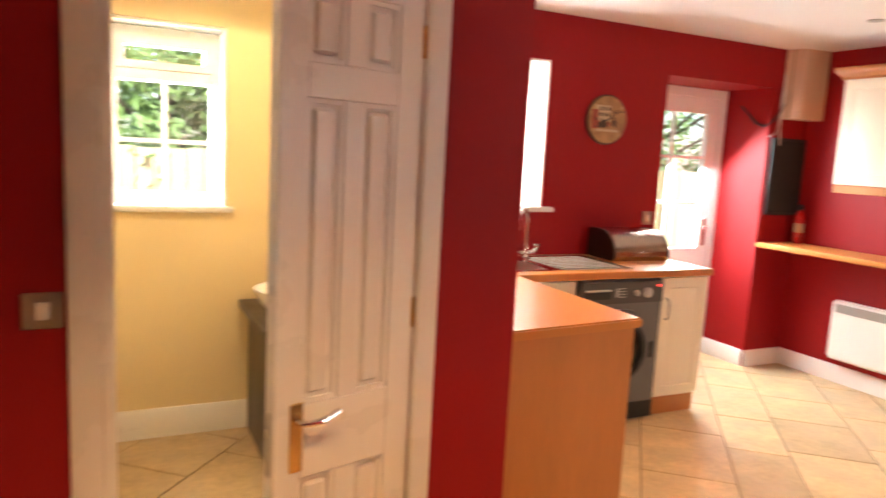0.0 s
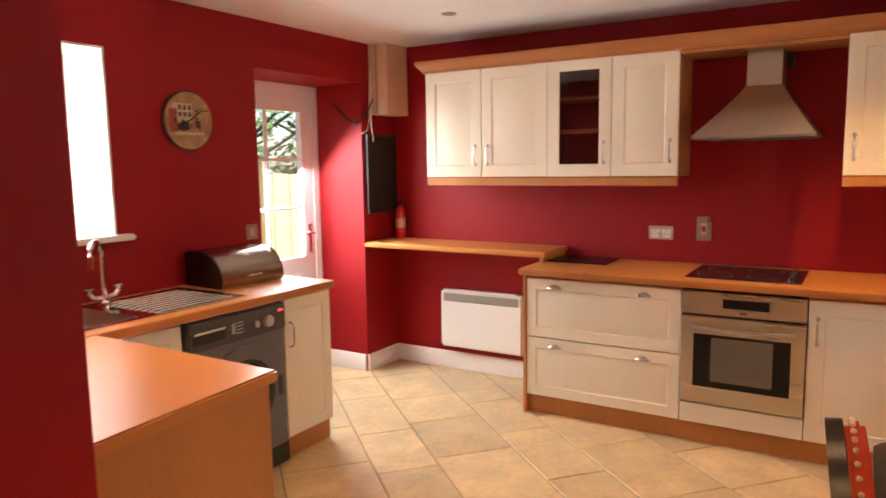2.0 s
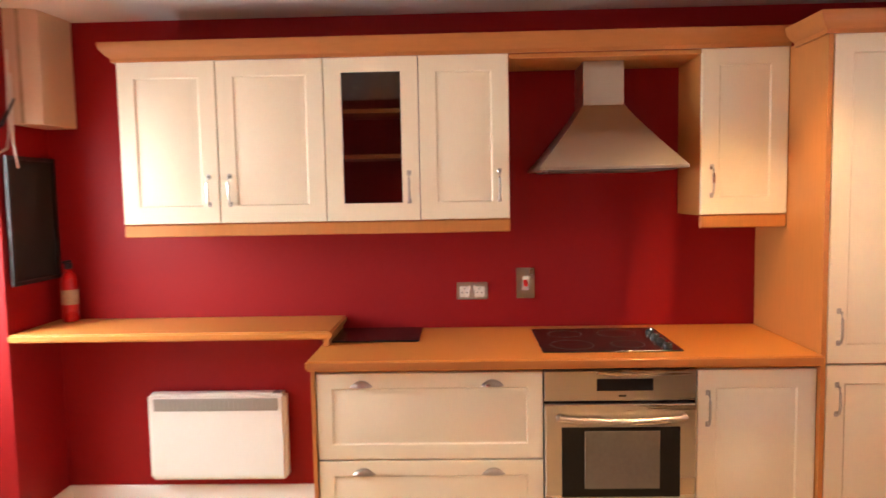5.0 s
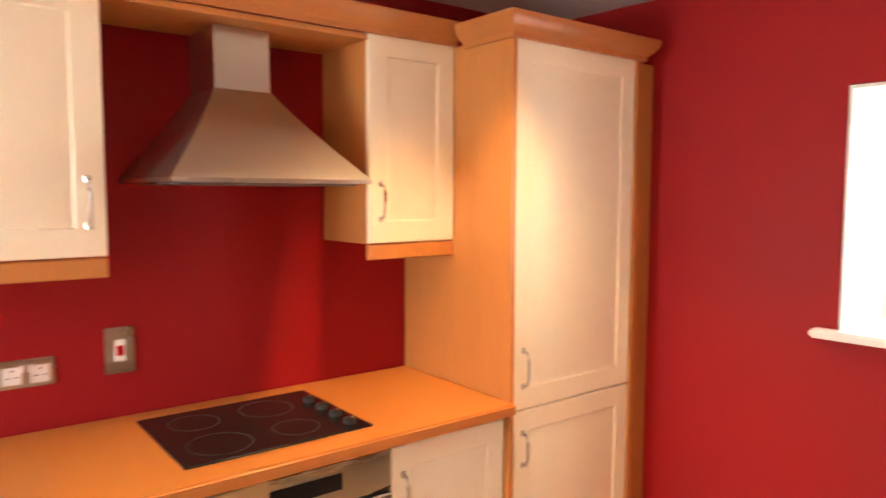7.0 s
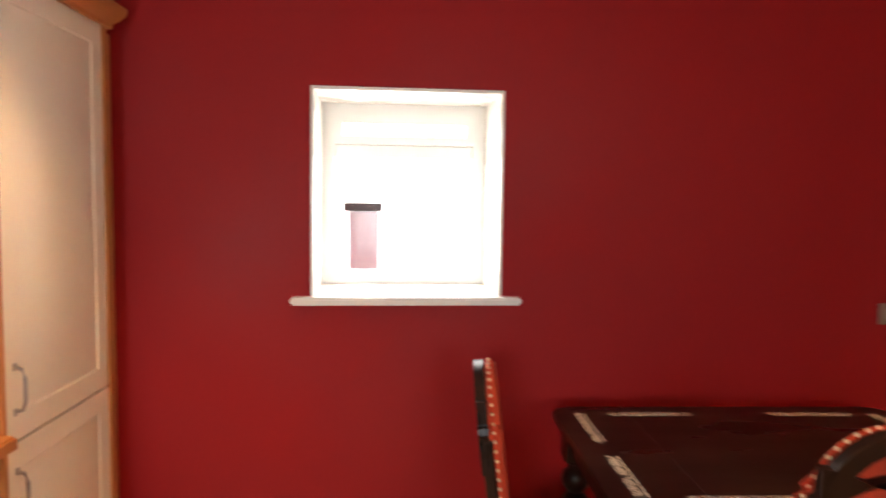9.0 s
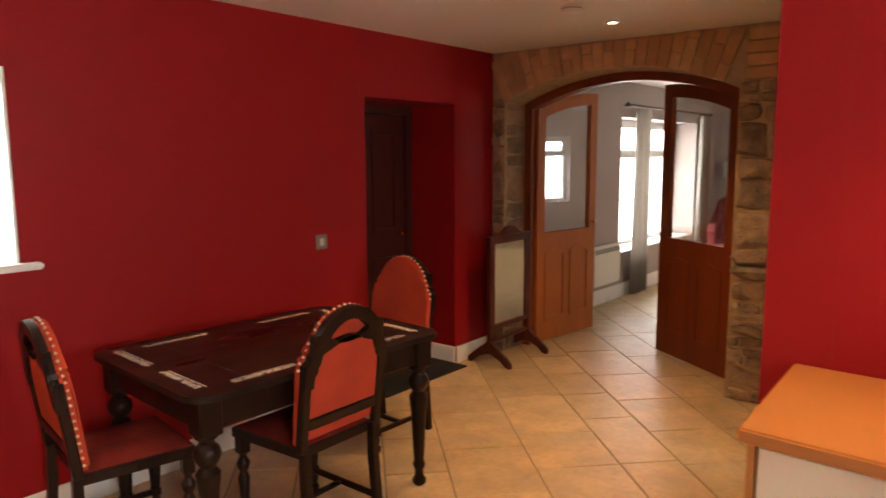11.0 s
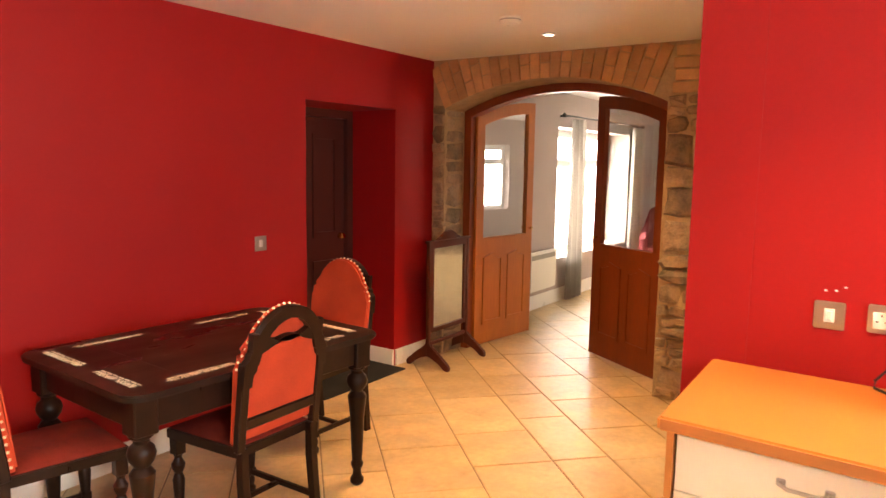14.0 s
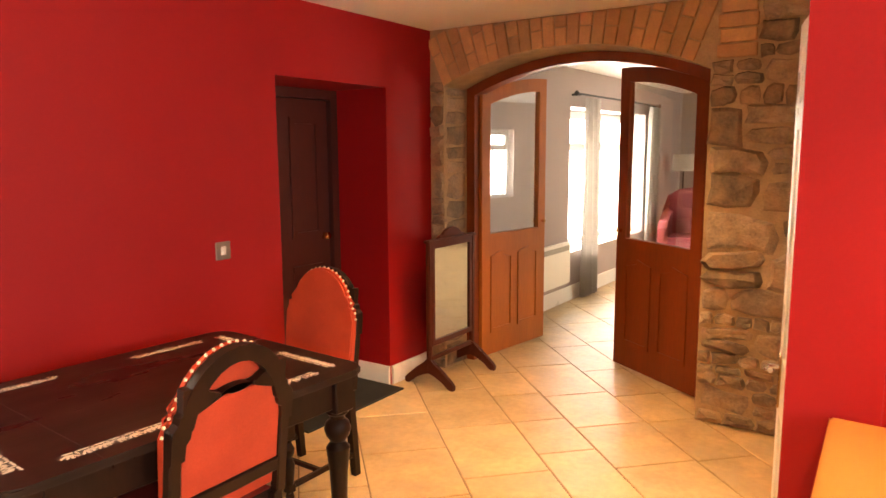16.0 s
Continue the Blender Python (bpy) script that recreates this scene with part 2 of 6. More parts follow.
PLATERED = mat("plate_red_paint", (0.32, 0.06, 0.035), 0.4, var=0.3, scale=40, bump=0.03)
PORCELAIN = mat("white_porcelain", (0.82, 0.78, 0.72), 0.15, var=0.02, bump=0.0, coat=0.3)
WENGE = mat("wenge_vanity", (0.035, 0.018, 0.012), 0.4, var=0.3, fine=100, bump=0.05, stretch=(1, 1, 0.2))
GRASS = mat("lawn", (0.07, 0.11, 0.03), 0.9, var=0.35, scale=2, fine=50, bump=0.5)
LEAF = mat("hedge_leaf", (0.12, 0.20, 0.05), 0.6, var=0.35, scale=6, fine=40, bump=0.1, rnd=0.2)
BARK = mat("bark", (0.10, 0.07, 0.045), 0.9, var=0.3, bump=0.4)
FENCE = mat("timber_fence", (0.70, 0.55, 0.32), 0.75, var=0.2, scale=5, fine=80, bump=0.15, stretch=(1, 1, 0.15), rnd=0.12)
CARPAINT = mat("pale_grey_box_paint", (0.55, 0.6, 0.66), 0.4, 0.0, var=0.03, bump=0.0, coat=0.5)
# no lamp: brightness of the yard outside, given as emission
YARD_GLOW = glow("yard_backdrop_glow", (1.0, 0.98, 0.95), 1.6)
LED = glow("red_indicator", (1.0, 0.05, 0.04), 1.2)
BULB = glow("lit_bulb", (1.0, 0.82, 0.6), 6.0)
PANE = glass("window_pane")
DOORPANE = glass("door_pane", tint=(0.95, 0.96, 0.95), shine=0.2)
CABPANE = glass("cabinet_pane", tint=(0.62, 0.6, 0.58))


# ---- building helpers ----
def W(ob):
    m = ob.matrix_basis.copy()
    return W(ob.parent) @ m if ob.parent else m


def smooth(me, angle=35):
    me.shade_smooth()
    me.set_sharp_from_angle(angle=radians(angle))


def part(name, bm, material, parent=None, label="", local=False, soft=True):
    """Links a bmesh as one mesh object under a thing or part. Places are the world's, or the parent's where local."""
    if parent is not None and not local:
        bm.transform(W(parent).inverted())
    bmesh.ops.recalc_face_normals(bm, faces=bm.faces)
    me = bpy.data.meshes.new(name)
    bm.to_mesh(me)
    bm.free()
    me.materials.append(material)
    if soft:
        smooth(me)
    ob = new(name, me)
    ob.parent = parent
    if label:
        ob["label"] = label
    return ob


def thing(name, at, label, category, group="", rz=0, m=None):
    ob = new(name)
    ob.empty_display_size = 0.1
    ob.matrix_basis = m if m is not None else pose(*at, 0, 0, rz)
    return tagged(ob, label, category, group)


def struct(name, bm, material, label="", category=""):
    return tagged(part(name, bm, material), label, category, "", "structure")


def box(x0, x1, y0, y1, z0, z1, bevel=0.0, bm=None, seg=1):
    bm = bm if bm is not None else bmesh.new()
    vs = [bm.verts.new((x, y, z)) for x in (x0, x1) for y in (y0, y1) for z in (z0, z1)]
    fs = [bm.faces.new([vs[i] for i in q]) for q in ((0, 1, 3, 2), (4, 6, 7, 5), (0, 4, 5, 1), (2, 3, 7, 6), (0, 2, 6, 4), (1, 5, 7, 3))]
    if bevel:
        es = list({e for f in fs for e in f.edges})
        bmesh.ops.bevel(bm, geom=es, offset=bevel, segments=seg, affect="EDGES", clamp_overlap=True)
    return bm


def lathe(profile, seg=20, at=(0, 0, 0), bm=None):
    """Turned solid: profile of (radius, height) from the foot up."""
    bm = bm if bm is not None else bmesh.new()
    rings = []
    for r, z in profile:
        rings.append([bm.verts.new((at[0] + r * math.cos(2 * math.pi * i / seg), at[1] + r * math.sin(2 * math.pi * i / seg), at[2] + z)) for i in range(seg)])
    for a, b in zip(rings, rings[1:]):
        for i in range(seg):
            bm.faces.new((a[i], a[(i + 1) % seg], b[(i + 1) % seg], b[i]))
    bm.faces.new(rings[0][::-1])
    bm.faces.new(rings[-1])
    return bm


def tube(points, r, seg=8, bm=None, caps=True):
    """Round bar along a line of points."""
    bm = bm if bm is not None else bmesh.new()
    pts = [Vector(p) for p in points]
    rings = []
    for i, p in enumerate(pts):
        d = (pts[min(i + 1, len(pts) - 1)] - pts[max(i - 1, 0)]).normalized()
        up = Vector((0, 0, 1)) if abs(d.z) < 0.95 else Vector((1, 0, 0))
        a = d.cross(up).normalized()
        b = d.cross(a)
        rings.append([bm.verts.new(p + r * (math.cos(2 * math.pi * k / seg) * a + math.sin(2 * math.pi * k / seg) * b)) for k in range(seg)])
    for a, b in zip(rings, rings[1:]):
        for i in range(seg):
            bm.faces.new((a[i], a[(i + 1) % seg], b[(i + 1) % seg], b[i]))
    if caps:
        bm.faces.new(rings[0][::-1])
        bm.faces.new(rings[-1])
    return bm


def prism(outline, axis, a0, a1, bm=None, bevel=0.0):
    """Solid with the outline drawn across an axis: x: (y, z), y: (x, z), z: (x, y)."""
    bm = bm if bm is not None else bmesh.new()
    place = {"x": lambda p, a: (a, p[0], p[1]), "y": lambda p, a: (p[0], a, p[1]), "z": lambda p, a: (p[0], p[1], a)}[axis]
    v0 = [bm.verts.new(place(p, a0)) for p in outline]
    v1 = [bm.verts.new(place(p, a1)) for p in outline]
    k = len(outline)
    fs = [bm.faces.new(v0), bm.faces.new(v1[::-1])]
    for i in range(k):
        fs.append(bm.faces.new((v0[i], v1[i], v1[(i + 1) % k], v0[(i + 1) % k])))
    if bevel:
        bmesh.ops.bevel(bm, geom=list({e for f in fs[:2] for e in f.edges}), offset=bevel, segments=2, affect="EDGES", clamp_overlap=True)
    return bm


def frame_ring(outer, inner, axis, a0, a1, bm=None):
    """Flat ring between two outlines of the same count, with thickness along an axis."""
    bm = bm if bm is not None else bmesh.new()
    place = {"x": lambda p, a: (a, p[0], p[1]), "y": lambda p, a: (p[0], a, p[1]), "z": lambda p, a: (p[0], p[1], a)}[axis]
    rows = [[bm.verts.new(place(p, a)) for p in o] for o, a in ((outer, a0), (outer, a1), (inner, a1), (inner, a0))]
    k = len(outer)
    for a, b in zip(rows, rows[1:] + rows[:1]):
        for i in range(k):
            bm.faces.new((a[i], a[(i + 1) % k], b[(i + 1) % k], b[i]))
    return bm


def rect(x0, x1, z0, z1):
    return [(x0, z0), (x1, z0), (x1, z1), (x0, z1)]


def wall_with_holes(axis, a0, a1, u0, u1, z0, z1, holes, bm=None):
    """Slab across an axis from a0 to a1 thick, from u0 to u1 long, with square holes (u, u, z, z) through it."""
    bm = bm if bm is not None else bmesh.new()
    us = sorted({u0, u1, *[h[0] for h in holes], *[h[1] for h in holes]})
    zs = sorted({z0, z1, *[h[2] for h in holes], *[h[3] for h in holes]})
    solid = {}
    for i in range(len(us) - 1):
        for j in range(len(zs) - 1):
            um, zm = (us[i] + us[i + 1]) / 2, (zs[j] + zs[j + 1]) / 2
            solid[i, j] = not any(h[0] < um < h[1] and h[2] < zm < h[3] for h in holes)
    cache = {}

    def v(i, j, a):
        k = (i, j, a)
        if k not in cache:
            cache[k] = bm.verts.new((a, us[i], zs[j]) if axis == "x" else (us[i], a, zs[j]))
        return cache[k]

    for (i, j), s in solid.items():
        if not s:
            continue
        for a in (a0, a1):
            bm.faces.new((v(i, j, a), v(i + 1, j, a), v(i + 1, j + 1, a), v(i, j + 1, a)))
        for (di, dj, p, q) in ((-1, 0, (i, j), (i, j + 1)), (1, 0, (i + 1, j), (i + 1, j + 1)), (0, -1, (i, j), (i + 1, j)), (0, 1, (i, j + 1), (i + 1, j + 1))):
            if not solid.get((i + di, j + dj), False):
                bm.faces.new((v(*p, a0), v(*q, a0), v(*q, a1), v(*p, a1)))
    return bm


# the arch end of the room stands a little askew to the kitchen end
SKEW = pose(-0.432, -0.433, 0, 0, 0, 3.2)
UNSKEW = SKEW.inverted()


def skewed(bm):
    bm.transform(SKEW)
    return bm

# ---- setting ----
# ground outside and floors
struct("ground", box(-60, 60, -60, 60, -0.30, -0.12), GRASS, "lawn and yard around the house", "ground")
struct("floor", box(-7.2, 5.6, -1.2, 5.2, -0.11, -0.006), GROUT, "grouted bed under the stone floor tiles", "floor")
struct("ceiling", box(-7.2, 5.6, -1.2, 5.2, CEIL, CEIL + 0.12), CEILING, "plain off-white painted ceiling", "ceiling")

# kitchen walls: hob wall, sink wall, table wall
struct("wall_hob", box(5.09, 5.5, -0.6, 4.7, -0.1, CEIL), RED, "deep red painted wall behind the hob", "wall")
WIN1 = (1.84, 2.76, 1.20, 2.10)
BACKDOOR = (3.70, 4.70, -0.05, 2.10)
struct("wall_sink", wall_with_holes("y", 4.03, 4.55, 1.50, 5.09, -0.1, CEIL, [WIN1, BACKDOOR]), RED, "deep red painted wall behind the sink", "wall")
struct("wall_table", skewed(wall_with_holes("y", -0.52, 0.0, -0.02, 5.52, -0.1, CEIL, [(3.47, 4.225, 1.145, 1.962), (0.49, 1.42, -0.05, 1.965)])), RED, "deep red painted wall beside the dining table", "wall")
struct("wall_recess_back", skewed(box(0.3, 1.6, -0.62, -0.525, -0.1, CEIL)), RED, "wall behind the recessed door", "wall")

# white lined window reveals, 3 mm proud of the masonry
def reveal(name, axis_m, x0, x1, y0, y1, z0, z1):
    bm = bmesh.new()
    t = 0.012
    box(x0, x0 + t, y0, y1, z0, z1, bm=bm)
    box(x1 - t, x1, y0, y1, z0, z1, bm=bm)
    box(x0 + t, x1 - t, y0, y1, z1 - t, z1, bm=bm)
    bm.transform(axis_m)
    return struct(name, bm, WHITE, "white painted window reveal", "trim")


I = Matrix.Identity(4)
reveal("trim_sink_window", I, 1.842, 2.758, 4.034, 4.5, 1.202, 2.098)
reveal("trim_table_window", SKEW, 3.472, 4.223, -0.48, -0.004, 1.147, 1.960)


def window(name, m, w, h, label, bars=True, depth=0.07):
    """Casement in its own frame: x along, y out, z up from the sill's middle."""
    root = tagged(new(name), label, "window", "", "structure")
    root.matrix_basis = m
    t = 0.055
    part("window_frame", frame_ring(rect(-w / 2, w / 2, 0, h), rect(-w / 2 + t, w / 2 - t, t, h - t), "y", 0, depth), UPVC, root, local=True)
    zt = h * 0.70
    part("transom", box(-w / 2 + t, w / 2 - t, 0.004, depth - 0.004, zt, zt + 0.06, 0.006), UPVC, root, local=True)
    part("casement", frame_ring(rect(-w / 2 + t, w / 2 - t, zt + 0.06, h - t), rect(-w / 2 + t + 0.035, w / 2 - t - 0.035, zt + 0.095, h - t - 0.035), "y", -0.012, depth - 0.02), UPVC, root, local=True)
    panes = [(-w / 2 + t, w / 2 - t, t, zt), (-w / 2 + t + 0.035, w / 2 - t - 0.035, zt + 0.095, h - t - 0.035)]
    for p in panes:
        g = part("pane", box(p[0], p[1], depth * 0.5, depth * 0.5 + 0.006, p[2], p[3]), PANE, root, local=True)
        g.visible_shadow = False
    if bars:
        part("glazing_bar", box(-0.011, 0.011, depth * 0.5 - 0.008, depth * 0.5 + 0.014, t, zt), UPVC, root, local=True)
        part("glazing_bar", box(-w / 2 + t, -0.011, depth * 0.5 - 0.008, depth * 0.5 + 0.014, zt * 0.5, zt * 0.5 + 0.022), UPVC, root, local=True)
        part("glazing_bar", box(0.011, w / 2 - t, depth * 0.5 - 0.008, depth * 0.5 + 0.014, zt * 0.5, zt * 0.5 + 0.022), UPVC, root, local=True)
    return root


def sill(root, m, w, d, z=0.0):
    bm = box(-w / 2, w / 2, -d, 0.0, z - 0.03, z, 0.008, seg=2)
    return part("window_sill", bm, WHITE, root, "white painted window sill", local=True)


w1 = window("window_1", pose(2.30, 4.40, 1.205), 0.89, 0.88, "white casement window above the sink")
sill(w1, None, 1.06, 0.42)
w2 = window("window_2", SKEW @ pose(3.8475, -0.40, 1.150, 0, 0, 180), 0.725, 0.80, "white casement window with a bright yard behind", bars=False)
sill(w2, None, 0.90, 0.455)
w3 = window("window_3", pose(0.58, 4.17, 1.18), 0.55, 0.86, "white casement window of the small washroom")
sill(w3, None, 0.62, 0.18)

# back door in its deep recess
d1 = tagged(new("door_1"), "white half-glazed back door, closed", "door", "", "structure")
d1.matrix_basis = pose(4.2, 4.47, 0)
part("door_frame", frame_ring([(-0.498, 0.0), (0.498, 0.0), (0.498, 2.096), (-0.498, 2.096)], [(-0.44, 0.03), (0.44, 0.03), (0.44, 2.03), (-0.44, 2.03)], "y", -0.03, 0.05), UPVC, d1, local=True)
leaf = part("door_leaf", frame_ring([(-0.437, 0.033), (0.437, 0.033), (0.437, 2.027), (-0.437, 2.027)], [(-0.33, 0.86), (0.33, 0.86), (0.33, 1.91), (-0.33, 1.91)], "y", -0.02, 0.03), UPVC, d1, local=True)
part("lower_panel", box(-0.30, 0.30, -0.026, -0.019, 0.14, 0.74, 0.012), UPVC, d1, local=True)
g = part("pane", box(-0.33, 0.33, 0.002, 0.008, 0.86, 1.91), PANE, d1, local=True)
g.visible_shadow = False
part("glazing_bar", box(-0.01, 0.01, -0.006, 0.016, 0.86, 1.91), UPVC, d1, local=True)
for z in (1.21, 1.56):
    part("glazing_bar", box(-0.33, 0.33, -0.007, 0.017, z, z + 0.02), UPVC, d1, local=True)
plate = part("handle_plate", box(0.365, 0.40, -0.032, -0.02, 0.88, 1.10, 0.004), CHROME, d1, local=True)
part("door_handle", tube([(0.382, -0.03, 1.03), (0.382, -0.07, 1.03), (0.30, -0.07, 1.03)], 0.009), CHROME, plate, "chrome lever handle", local=True)

# baseboards of the kitchen, with a rounded top edge
def baseboard(name, m, length, h=0.125, d=0.018):
    prof = [(0, 0), (d, 0), (d, h - 0.03), (d - 0.004, h - 0.022), (d - 0.004, h - 0.012), (d - 0.012, h), (0, h)]
    bm = prism(prof, "x", 0, length)
    bm.transform(m)
    return struct(name, bm, WHITE, "white painted moulded baseboard", "baseboard")


baseboard("baseboard_hob", pose(5.09, 2.66, 0, 0, 0, 90), 1.37)
baseboard("baseboard_sink_right", pose(5.09, 4.03, 0, 0, 0, 180), 0.39)
baseboard("baseboard_back_recess", pose(4.70, 4.04, 0, 0, 0, 90), 0.40)
baseboard("baseboard_table", SKEW @ pose(1.42, 0, 0), 3.35)
baseboard("baseboard_arch", SKEW @ pose(0.02, 0, 0), 0.455)
baseboard("baseboard_recess", SKEW @ pose(0.49, -0.5, 0, 0, 0, 90) @ Matrix.Diagonal((1, -1, 1, 1)), 0.50)

# dark panelled door at the back of the recess
d2 = tagged(new("door_2"), "dark red-brown panelled wooden door, closed, in a deep recess", "door", "", "structure")
d2.matrix_basis = SKEW @ pose(0.955, -0.47, 0)
part("door_frame", frame_ring([(-0.462, 0.0), (0.462, 0.0), (0.462, 1.962), (-0.462, 1.962)], [(-0.40, 0.004), (0.40, 0.004), (0.40, 1.90), (-0.40, 1.90)], "y", -0.04, 0.05), OLDDOOR, d2, local=True)
part("door_leaf", box(-0.398, 0.398, -0.03, 0.012, 0.01, 1.897), OLDDOOR, d2, local=True)
for x0, x1 in ((-0.32, -0.05), (0.05, 0.32)):
    for z0, z1 in ((0.22, 0.82), (1.0, 1.78)):
        part("door_panel", frame_ring(rect(x0, x1, z0, z1), rect(x0 + 0.04, x1 - 0.04, z0 + 0.04, z1 - 0.04), "y", 0.010, 0.026), OLDDOOR, d2, local=True)
part("door_handle", lathe([(0.03, 0), (0.034, 0.02), (0.02, 0.04)], 14, (-0.35, 0.03, 0.98)), BRASS, d2, "brass knob", local=True)

# washroom box: door wall and kettle wall
WCD = (0.30, 1.157, -0.05, 2.03)
struct("wall_washroom_door", wall_with_holes("y", 2.283, 2.50, -0.62, 1.522, -0.1, CEIL, [WCD]), RED, "deep red painted wall with the washroom door", "wall")
struct("wall_kettle", box(1.445, 1.522, 2.5005, 4.03, -0.1, CEIL), RED, "bright red painted wall behind the kettle", "wall")
bm = wall_with_holes("y", 4.022, 4.45, -0.6, 1.50, -0.1, CEIL, [(0.30, 0.855, 1.17, 2.06)])
struct("wall_washroom_back", bm, CREAMWALL, "warm cream painted washroom wall", "wall")
struct("wall_washroom_left", box(-0.2, -0.1, 2.504, 4.022, -0.1, CEIL), CREAMWALL, "warm cream painted washroom wall", "wall")
struct("wall_washroom_right", box(1.40, 1.443, 2.504, 4.022, -0.1, CEIL), CREAMWALL, "warm cream painted washroom wall", "wall")
struct("wall_washroom_inside", wall_with_holes("y", 2.503, 2.53, -0.1, 1.40, -0.1, CEIL, [WCD]), CREAMWALL, "warm cream painted washroom wall", "wall")
reveal("trim_washroom_window", I, 0.302, 0.853, 4.03, 4.4, 1.172, 2.058)
baseboard("baseboard_washroom", pose(1.40, 4.022, 0, 0, 0, 180), 1.50, h=0.15)

# architrave and leaf of the washroom door, standing ajar
d3 = tagged(new("door_3"), "white panelled washroom door, standing ajar", "door", "", "structure")
d3.matrix_basis = pose(0, 2.283, 0)
bm = bmesh.new()
for (x0, x1, z0, z1) in ((0.225, 0.30, 0, 2.105), (1.157, 1.232, 0, 2.105), (0.30, 1.157, 2.03, 2.105)):
    box(x0, x1, -0.02, 0.0, z0, z1, 0.006, bm=bm, seg=2)
part("architrave", bm, WHITE, d3, local=True)
bm = bmesh.new()
for (x0, x1, z0, z1) in ((0.30, 0.332, 0, 2.03), (1.125, 1.157, 0, 2.03), (0.332, 1.125, 1.998, 2.03)):
    box(x0, x1, -0.004, 0.247, z0, z1, 0.003, bm=bm)
part("door_lining", bm, WHITE, d3, local=True)
LEAFM = pose(1.122, -0.027, 0.008, 0, 0, 16.0)
LW, LH, LT, ST = 0.445, 1.98, 0.05, 0.08
LM = -LW / 2
bm = bmesh.new()
for a, b in ((-LW, -LW + ST), (-ST, 0.0)):
    box(a, b, -LT / 2, LT / 2, 0, LH, 0.003, bm=bm)
for a, b in ((0.0, 0.18), (0.60, 0.81), (1.62, 1.71), (1.89, LH)):
    box(-LW + ST, -ST, -LT / 2, LT / 2, a, b, 0.003, bm=bm)
for a, b in ((0.18, 0.60), (0.81, 1.62), (1.71, 1.89)):
    box(LM - 0.03, LM + 0.03, -LT / 2, LT / 2, a, b, 0.003, bm=bm)
bm.transform(LEAFM)
leaf = part("door_leaf", bm, WHITE, d3, local=True)
for a, b in ((0.18, 0.60), (0.81, 1.62), (1.71, 1.89)):
    for x0, x1 in ((-LW + ST, LM - 0.03), (LM + 0.03, -ST)):
        bm = box(x0, x1, -0.006, 0.006, a, b)
        box(x0 + 0.022, x1 - 0.022, -0.016, 0.016, a + 0.022, b - 0.022, 0.0095, bm=bm)
        for s_ in (-1, 1):
            frame_ring(rect(x0, x1, a, b), rect(x0 + 0.012, x1 - 0.012, a + 0.012, b - 0.012), "y", s_ * 0.006, s_ * 0.017, bm)
        bm.transform(LEAFM)
        part("door_panel", bm, WHITE, leaf, local=True)
bm = box(-LW - 0.003, -LW + 0.001, -0.012, 0.012, 0.62, 0.80, 0.001)
bm.transform(LEAFM)
latch = part("latch_plate", bm, NICKEL, leaf, "worn steel latch plate", local=True)
bm = box(-LW - 0.011, -LW - 0.002, -0.007, 0.007, 0.73, 0.755, 0.003)
bm.transform(LEAFM)
part("latch_bolt", bm, CHROME, latch, local=True)
for k in (-1, 1):
    bm = box(-LW + 0.045, -LW + 0.085, k * 0.025, k * 0.032, 0.625, 0.82, 0.003)
    bm.transform(LEAFM)
    pl = part("handle_plate", bm, BRASS, leaf, "polished brass back plate", local=True)
    bm = tube([(-LW + 0.065, k * 0.03, 0.775), (-LW + 0.065, k * 0.068, 0.775), (-LW + 0.08, k * 0.076, 0.775), (-LW + 0.125, k * 0.074, 0.775), (-LW + 0.175, k * 0.068, 0.79)], 0.0095, 10)
    bm.transform(LEAFM)
    part("door_handle", bm, CHROME, pl, "chrome lever handle", local=True)
for hz in (0.22, 0.98, 1.76):
    bm = lathe([(0.007, 0), (0.007, 0.09)], 10, (0.004, -0.029, hz))
    bm.transform(LEAFM)
    part("hinge", bm, BRASS, leaf, "brass hinge knuckle", local=True)

# ---- arch wall: rubble stone with a brick segmental arch, behind it the living room ----
V0, V1, SPRING, RISE = 0.115, 1.872, 2.0, 0.195
VC, HALF = (V0 + V1) / 2, (V1 - V0) / 2
RAD = (HALF * HALF + RISE * RISE) / (2 * RISE)
ZC = SPRING + RISE - RAD


def arch_line(v0, v1, spring, rise, k=24):
    """Points along a segmental arch from v0 to v1."""
    c, h = (v0 + v1) / 2, (v1 - v0) / 2
    r = (h * h + rise * rise) / (2 * rise)
    zc, a = spring + rise - r, math.asin(h / r)
    return [(c + r * math.sin(-a + 2 * a * i / k), zc + r * math.cos(-a + 2 * a * i / k)) for i in range(k + 1)]


def arch_outline(v0, v1, z0, spring, rise, k=24):
    return [(v0, z0), *arch_line(v0, v1, spring, rise, k), (v1, z0)]


bm = bmesh.new()
DEPTH = 0.62
line = arch_line(V0, V1, SPRING, RISE)
prism([(-0.5, -0.1), (V0, -0.1), (V0, SPRING), (-0.5, SPRING)], "x", -DEPTH, -0.005, bm)
prism([(V1, -0.1), (3.4, -0.1), (3.4, SPRING), (V1, SPRING)], "x", -DEPTH, -0.005, bm)
top = [(-0.5, SPRING + 0.002), *line, (3.4, SPRING + 0.002), (3.4, CEIL), (-0.5, CEIL)]
prism(top, "x", -DEPTH, -0.005, bm)
arch_wall = struct("wall_arch", skewed(bm), MORTAR, "rubble stone wall with a brick arch over double doors", "wall")

